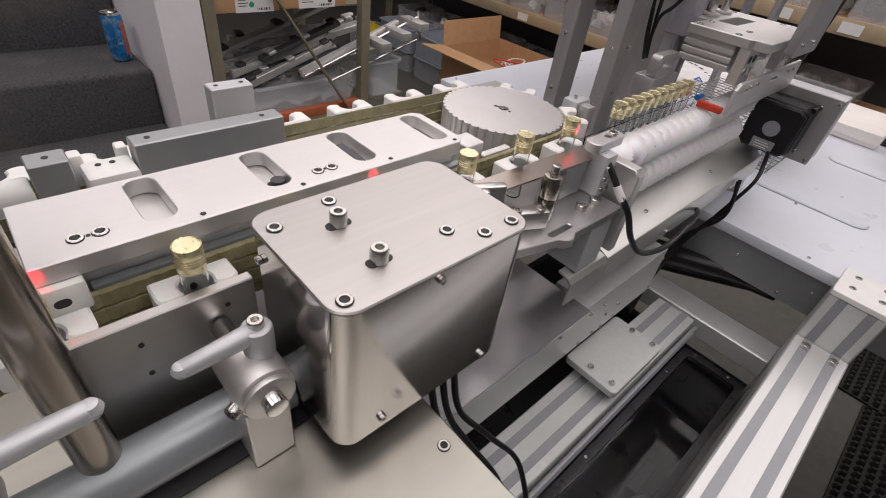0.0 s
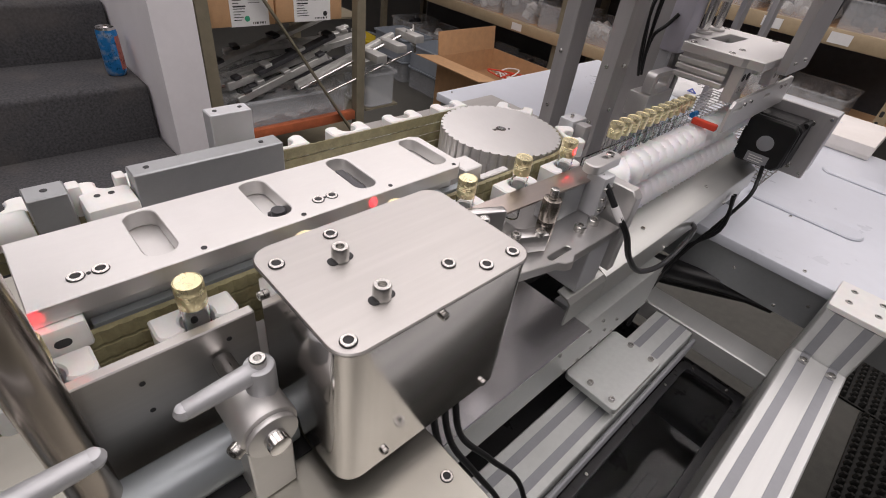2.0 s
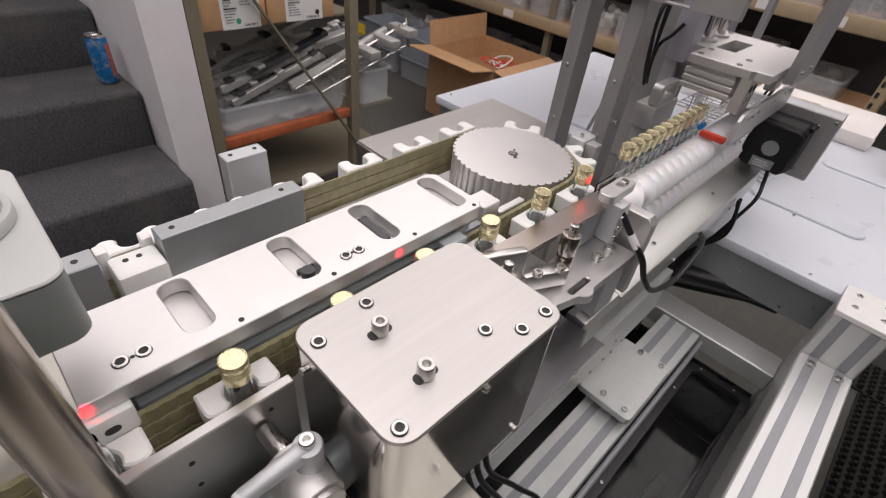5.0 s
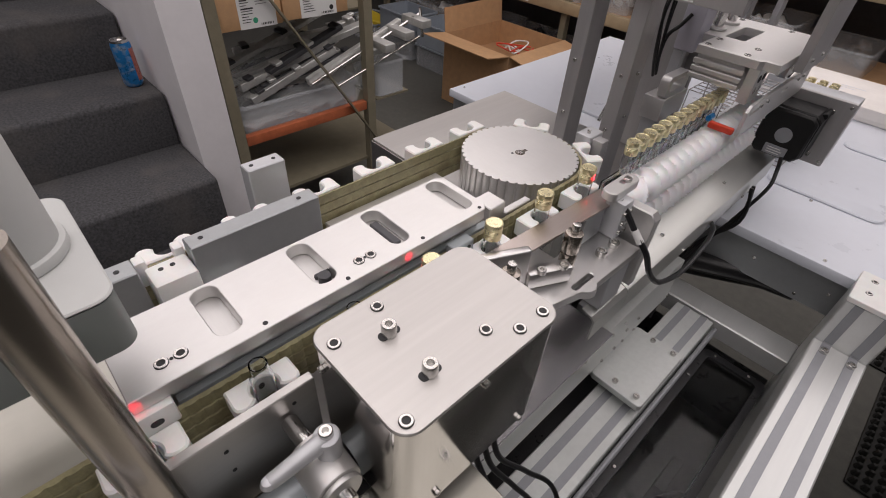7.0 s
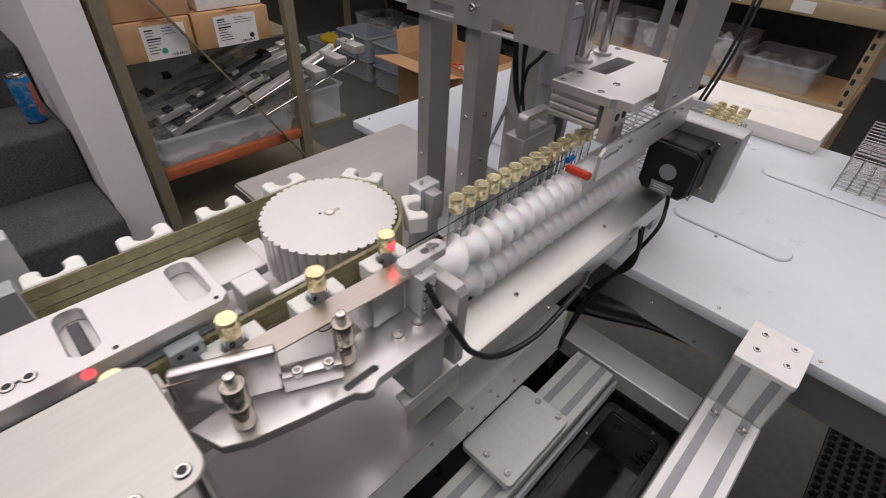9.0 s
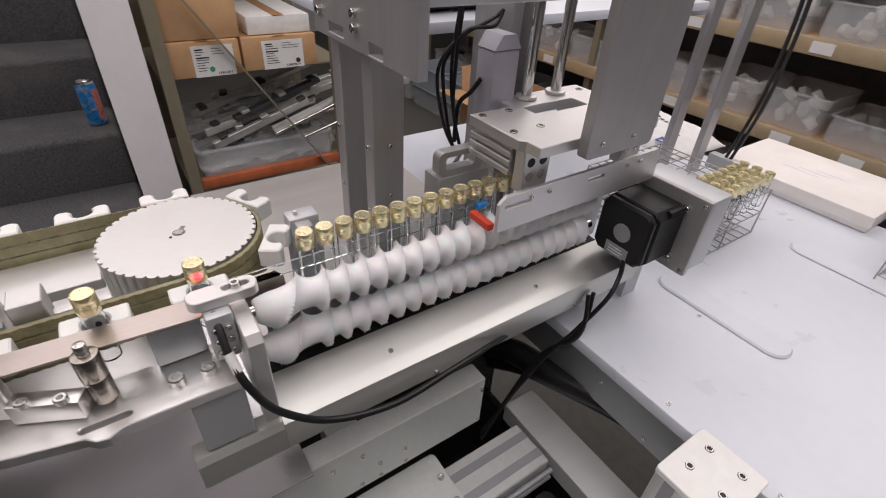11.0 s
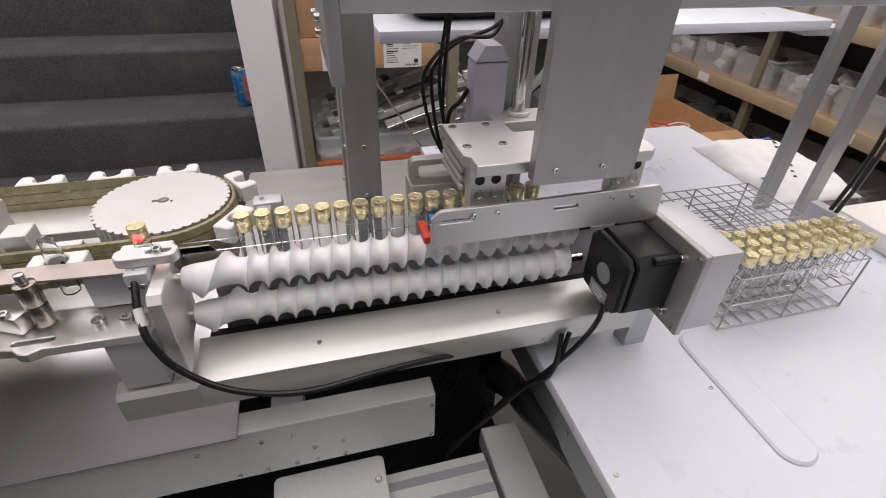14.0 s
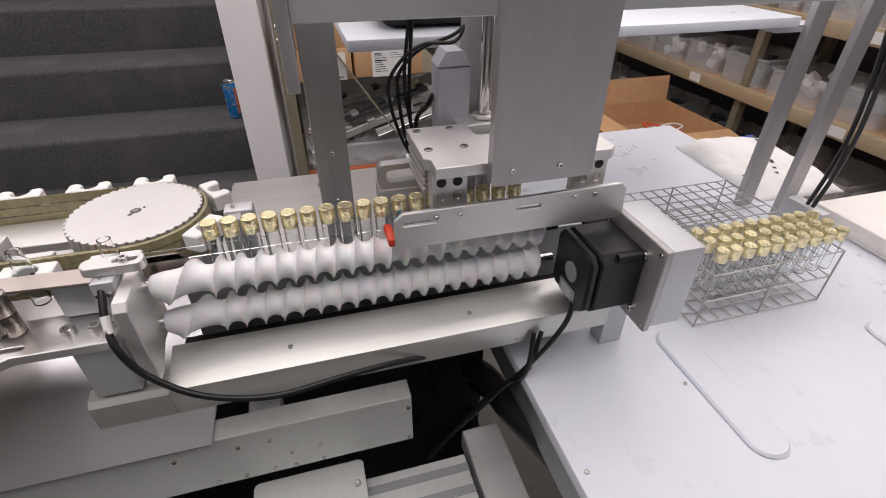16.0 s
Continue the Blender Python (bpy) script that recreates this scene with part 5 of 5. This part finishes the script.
part("cloth", Shape().box(-0.74, -0.47, 0.74, 1.02, 1.3035, 1.40, 0.04, 4), RUBBER, blk)

# tower with the gripper carriage
tow = thing("gripper_tower", (-0.2, 0.85, 1.2), "aluminium gripper carriage hanging from a broad grey tower plate", "gripper")
part("tower_plate", Shape().plate(rounded(-0.0535, 0.0535, 0, 0.5, 0.006, 3), (), -0.006, 0.006, Matrix.Translation((-0.170, 0.8515, 1.220)) @ Matrix(((0, 0, 1, 0), (1, 0, 0, 0), (0, 1, 0, 0), (0, 0, 0, 1)))), ANOD_MID, tow, "broad grey tower plate")
part("top_plate", Shape().plate([(-0.288, 0.742), (-0.205, 0.742), (-0.200, 0.748), (-0.180, 0.748), (-0.180, 0.935), (-0.186, 0.942), (-0.318, 0.942), (-0.318, 0.802), (-0.288, 0.802)], [rounded(-0.280, -0.252, 0.812, 0.895, 0.004, 3)], 1.226, 1.238, bevel=0.0008), ALU, tow)
for y in (0.749, 0.910):
    part("side_block", Shape().box(-0.215, -0.200, y, y + 0.038, 1.178, 1.2255, 0.001, 1), ALU, tow)
    for dy, dz in ((0.010, 1.196), (0.027, 1.196), (0.010, 1.212), (0.027, 1.212)):
        part("bolt_hole", Shape().lathe([(0.0052, 0), (0.0052, 0.0006), (0.0042, 0.0006), (0.0038, 0.0002), (0, 0.0002)], 14, (-0.200, y + dy, dz), (1, 0, 0)), DARK if dz > 1.2 else BOLT, tow)
part("rear_block", Shape().box(-0.286, -0.22, 0.749, 0.78, 1.19, 1.2255, 0.002), ALU, tow)
part("rear_block", Shape().box(-0.31, -0.22, 0.905, 0.938, 1.19, 1.2255, 0.002), ALU, tow)
for z in (1.196, 1.206, 1.216):
    part("fin", Shape().box(-0.288, -0.218, 0.744, 0.7485, z - 0.0035, z + 0.0035, 0.001, 1), ALU, tow)
part("front_plate", Shape().plate([(0.706, 1.151), (0.968, 1.151), (0.966, 1.187), (0.959, 1.194), (0.715, 1.192), (0.706, 1.184)], [rounded(0.714, 0.750, 1.1775, 1.1815, 0.0019, 3), rounded(0.836, 0.864, 1.1785, 1.183, 0.0019, 3)], -0.187, -0.182, Matrix(((0, 0, 1, 0), (1, 0, 0, 0), (0, 1, 0, 0), (0, 0, 0, 1))), bevel=0.0006), ALU_X, tow, "long pale front plate with slots")
screws(tow, [(-0.182, y, z) for y, z in ((0.749, 1.184), (0.774, 1.184), (0.902, 1.186), (0.926, 1.186))], SCREW_M3, (1, 0, 0))
screws(tow, [(x, y, 1.238) for x, y in ((-0.278, 0.752), (-0.225, 0.752), (-0.278, 0.79), (-0.225, 0.79), (-0.30, 0.93), (-0.225, 0.93))], SUNK)
screws(tow, [(-0.164, y, 1.235) for y in (0.819, 0.868)], SCREW_M3, (1, 0, 0))
part("red_tip", Shape().box(-0.222, -0.1885, 0.700, 0.7085, 1.151, 1.160, 0.002, 2), RED, tow, "red plastic stop")
part("blue_fitting", Shape().cyl((-0.228, 0.714, 1.158), (-0.228, 0.728, 1.158), 0.004, seg=12), CANBLUE, tow, "small blue air fitting")
part("rear_hook", Shape().plate(rounded(0.708, 0.772, 1.163, 1.194, 0.008), [rounded(0.718, 0.760, 1.171, 1.187, 0.004)], -0.308, -0.294, Matrix(((0, 0, 1, 0), (1, 0, 0, 0), (0, 1, 0, 0), (0, 0, 0, 1)))), ALU, tow)
part("rear_foot", Shape().box(-0.325, -0.292, 0.708, 0.785, 1.128, 1.1625, 0.002), ALU, tow)
part("rear_stem", Shape().box(-0.322, -0.300, 0.72, 0.775, 1.0045, 1.1275), ANOD, tow)
part("front_stem", Shape().box(-0.262, -0.250, 0.80, 0.90, 1.1885, 1.2255), ANOD, tow)
for y in (0.838, 0.888):
    part("rod_seat", Shape().cyl((-0.302, y, 1.2385), (-0.302, y, 1.2425), 0.013, seg=20, bevel=0.001), ALU, tow)
    part("guide_rod", Shape().cyl((-0.302, y, 1.243), (-0.302, y, 1.7), 0.0066, seg=20), CHROME, tow)
cyl_ = thing("actuator", (-0.37, 0.8, 1.24), "pale grey plastic actuator housing with black cables", "actuator")
part("housing", Shape().box(-0.338, -0.306, 0.784, 0.823, 1.2100, 1.296, 0.004), LILAC, cyl_)
part("top_cap", Shape().plate([(0.784, 0), (0.823, 0), (0.813, 0.016), (0.794, 0.016)], (), -0.338, -0.306, Matrix(((0, 0, 1, 0), (1, 0, 0, 0), (0, 1, 0, 1.2965), (0, 0, 0, 1)))), LILAC, cyl_)
part("stem", Shape().box(-0.336, -0.3205, 0.788, 0.80, 1.0045, 1.2095), ANOD, cyl_)
part("column", Shape().box(-0.345, -0.330, 0.826, 0.842, 1.0045, 1.5, 0.001, 1), ANOD_MID, cyl_)
cabs = thing("gantry_cables", (-0.36, 0.75, 1.25), "looped black and grey cables behind the gantry", "cable")
for k in range(2):
    w = 0.006 * k
    part("cord", Shape().tube([(-0.35, 0.828, 1.330), (-0.348 - w, 0.8145, 1.3134 + w), (-0.345 - w, 0.775, 1.3127 - w), (-0.345 - w, 0.745 + w, 1.2902 - w), (-0.345 - w, 0.7344 + 2 * w, 1.2618), (-0.345, 0.7465 + w, 1.2068), (-0.345, 0.765, 1.17)], 0.0022), CABLE, cabs)
for k in range(2):
    part("cord", Shape().tube([(-0.345, 0.7614 + 0.01 * k, 1.40), (-0.345, 0.7614 + 0.004 * k, 1.3427), (-0.345, 0.7541 + 0.006 * k, 1.2775), (-0.345, 0.7604, 1.2199), (-0.345, 0.775, 1.17)], 0.0022), CABLE, cabs)
part("cord", Shape().tube([(-0.325, 0.783, 1.262), (-0.334, 0.777, 1.245), (-0.345, 0.7673, 1.2263), (-0.345, 0.765, 1.18)], 0.0028), CABLE, cabs)
for k in range(3):
    part("cord", Shape().tube([(-0.45, 0.95 + 0.01 * k, 1.26), (-0.44, 0.93 + 0.01 * k, 1.24), (-0.44, 0.90, 1.20), (-0.43, 0.865, 1.15), (-0.43, 0.80, 1.05)], 0.0032), CABLE_GREY if k < 2 else CABLE, cabs)
rc = thing("tower_cable", (-0.289, 1.428, 1.0045), "pair of black cables rising from a small grey holder", "cable")
part("holder", Shape().box(-0.33, -0.262, 1.418, 1.438, 1.0045, 1.036, 0.002), ANOD, rc, "small grey holder plate")
for k in range(2):
    d = 0.010 * k
    part("cord", Shape().tube([(-0.289 - d, 1.428, 1.034), (-0.270 - d, 1.412, 1.11), (-0.254 - d, 1.390, 1.19), (-0.237 - d, 1.345, 1.302), (-0.228 - d, 1.30, 1.42), (-0.225 - d, 1.28, 1.6)], 0.0033), CABLE, rc)


# ---- wire rack of vials ----
def wire_rack(x0, x1, y0, y1, z0, z1, nx, ny, angle=0.0):
    cx, cy = (x0 + x1) / 2, (y0 + y1) / 2
    r = thing("wire_rack", (cx, cy, z0), "stainless wire tube rack standing on the white table", "rack", "wire racks")
    for z in (z0 + 0.003, (z0 + z1) / 2, z1):
        for i in range(nx + 1):
            x = x0 + (x1 - x0) * i / nx
            part("wire", Shape().cyl((x, y0, z), (x, y1, z), 0.0012, seg=6), WIRE, r)
        for j in range(ny + 1):
            y = y0 + (y1 - y0) * j / ny
            part("wire", Shape().cyl((x0, y, z), (x1, y, z), 0.0012, seg=6), WIRE, r)
    for x in (x0, x1):
        for y in (y0, (y0 + y1) / 2, y1):
            part("wire", Shape().cyl((x, y, z0), (x, y, z1 + 0.001), 0.0014, seg=6), WIRE, r)
    r.rotation_euler.z = radians(angle)
    return r


RX0, RX1, RY0, RY1, NX, NY = -0.402, -0.170, 1.128, 1.352, 10, 10
wire_rack(RX0, RX1, RY0, RY1, TZ, 1.04, NX, NY)
wire_rack(0.02, 0.25, 1.39, 1.605, TZ, 1.04, 10, 10)
for i in range(3):
    for j in range(NY):
        v = make_vial(True, "vials in the rack")
        v.location = (RX1 - (RX1 - RX0) * (i + 0.5) / NX + random.uniform(-0.002, 0.002), RY0 + (RY1 - RY0) * (j + 0.5) / NY, 1.0045 + random.uniform(0, 0.002))

# white carton lying on the table
ct = thing("white_packet", (-0.585, 1.625, TZ), "crumpled white printed film packet lying on the table corner", "packet")
CM = Matrix.Translation((-0.585, 1.625, TZ + 0.0008)) @ pose(0, 0, 0, 0, 0, -4)


def packet_height(u, v):
    """Height of the lumpy packet at u, v from -1 to 1."""
    edge = max(0.0, 1 - abs(u) ** 6) * max(0.0, 1 - abs(v) ** 6)
    return 0.003 + edge * (0.030 + 0.014 * noise.noise((u * 1.6, v * 1.3, 0.4)) + 0.005 * noise.noise((u * 5, v * 4, 2.2)) + 0.0015 * noise.noise((u * 15, v * 13, 5.2)))


s = Shape()
NU, NV = 44, 34
top = [[s.bm.verts.new(CM @ Vector((0.145 * u * (1 + 0.03 * noise.noise((v * 3, 1, 1))), 0.105 * v * (1 + 0.04 * noise.noise((u * 3, 5, 1))), packet_height(u, v)))) for v in (-1 + 2 * j / NV for j in range(NV + 1))] for u in (-1 + 2 * i / NU for i in range(NU + 1))]
for i in range(NU):
    for j in range(NV):
        s.bm.faces.new((top[i][j], top[i + 1][j], top[i + 1][j + 1], top[i][j + 1]))
rim = [top[i][0] for i in range(NU + 1)] + [top[NU][j] for j in range(1, NV + 1)] + [top[i][NV] for i in range(NU - 1, -1, -1)] + [top[0][j] for j in range(NV - 1, 0, -1)]
low = [s.bm.verts.new((p.co.x, p.co.y, TZ + 0.0004)) for p in rim]
for i in range(len(rim)):
    j = (i + 1) % len(rim)
    s.bm.faces.new((rim[i], rim[j], low[j], low[i]))
s.bm.faces.new(low)
part("film", s, PAPER, ct, smooth=80)
for k in range(9):
    u, v = -0.62 + 0.15 * k, 0.62 - 0.10 * k
    at = Vector((0.145 * u, 0.105 * v, packet_height(u, v) + 0.0006))
    part("print", Shape().box(-0.009, 0.007 - 0.003 * (k % 3), -0.0036, 0.0036, 0, 0.0006, m=CM @ Matrix.Translation(at) @ pose(0, 0, 0, 0, 0, -25)), INK, ct)
for u, v in ((-0.78, 0.72), (0.55, -0.75)):
    at = Vector((0.145 * u, 0.105 * v, packet_height(u, v) + 0.002))
    part("print", Shape().plate([(-0.015, -0.012), (0.015, -0.012), (0, 0.014)], [[(-0.008, -0.008), (0.008, -0.008), (0, 0.005)]], 0, 0.0006, CM @ Matrix.Translation(at) @ pose(0, 0, 0, 14, 8, 30)), BLUEINK, ct)

# ---- red laser light of the sensors ----
def laser(at, target, watts):
    lamp = bpy.data.lights.new("sensor_laser", "SPOT")
    lamp.energy, lamp.color, lamp.spot_size, lamp.spot_blend, lamp.shadow_soft_size = watts, (1.0, 0.0, 0.03), radians(26), 0.5, 0.001
    new("sensor_laser", lamp).matrix_world = look(at, target)


laser((-0.2165, 0.4375, 1.1745), (-0.2355, 0.4325, 1.1685), 0.6)
laser((-0.244, 0.193, 1.181), (-0.262, 0.195, 1.172), 0.18)
laser((-0.246, -0.016, 1.186), (-0.262, -0.016, 1.173), 0.14)


# ---- what moves ----
STEPS = [1.40, 2.83, 5.45, 6.85, 10.45, 11.85, 13.28, 14.75]
SPAN = 0.26
FRACTIONS = (0.0, 0.1, 0.25, 0.42, 0.58, 0.75, 0.9, 1.0)


def progress(f):
    return f * f * (3 - 2 * f)


def clock():
    """Times with the count of steps done."""
    rows = [(0.0, 0.0)]
    for k, t in enumerate(STEPS):
        for f in FRACTIONS:
            rows.append((t - SPAN / 2 + SPAN * f, k + progress(f)))
    rows.append((16.0, float(len(STEPS))))
    return rows


CLOCK = clock()


def puck_pose(d):
    x, y, a = loop_point(d)
    off = LINE_X - (WX + BELT_R)
    return pose(x + off * math.cos(a), y + off * math.sin(a), PUCK_Z, 0, 0, math.degrees(a))


def vial_place(slot):
    """Place of a vial by its slot: 0 at the sensor, less on the belt, more in the screws."""
    def at(n):
        return SENSOR_Y + PITCH * n if n <= 0 else FIRST_Y + STEP_Y * (n - 1)
    n = math.floor(slot)
    y = at(n) + (at(n + 1) - at(n)) * (slot - n)
    return pose(LINE_X, y, VIAL_Z)


def motions():
    walk(wheel, [(t, pose(WX, WY, 0, 0, 0, 200 + math.degrees(PITCH * n / WR))) for t, n in CLOCK])
    hx, hy, hz = head.location
    walk(head, [(t, pose(hx, hy, hz + up)) for t, up in ((0, 0.05), (3.7, 0.048), (3.85, 0.036), (4.1, 0.002), (4.3, 0), (7.36, 0), (7.5, 0.02), (7.75, 0.05), (16, 0.05))])
    for fs in SCREWS:
        x, y, z = fs.location
        walk(fs, [(t, pose(x, y, z, 0, 360 * n, 0)) for t, n in CLOCK])
    for k in range(-17, 11):
        walk(make_puck(), [(t, puck_pose(SENSOR_Y - WY + PITCH * (k + n))) for t, n in CLOCK])
    for k in range(-12, 11):
        walk(make_vial(k > -8), [(t, vial_place(k + n)) for t, n in CLOCK])


motions()
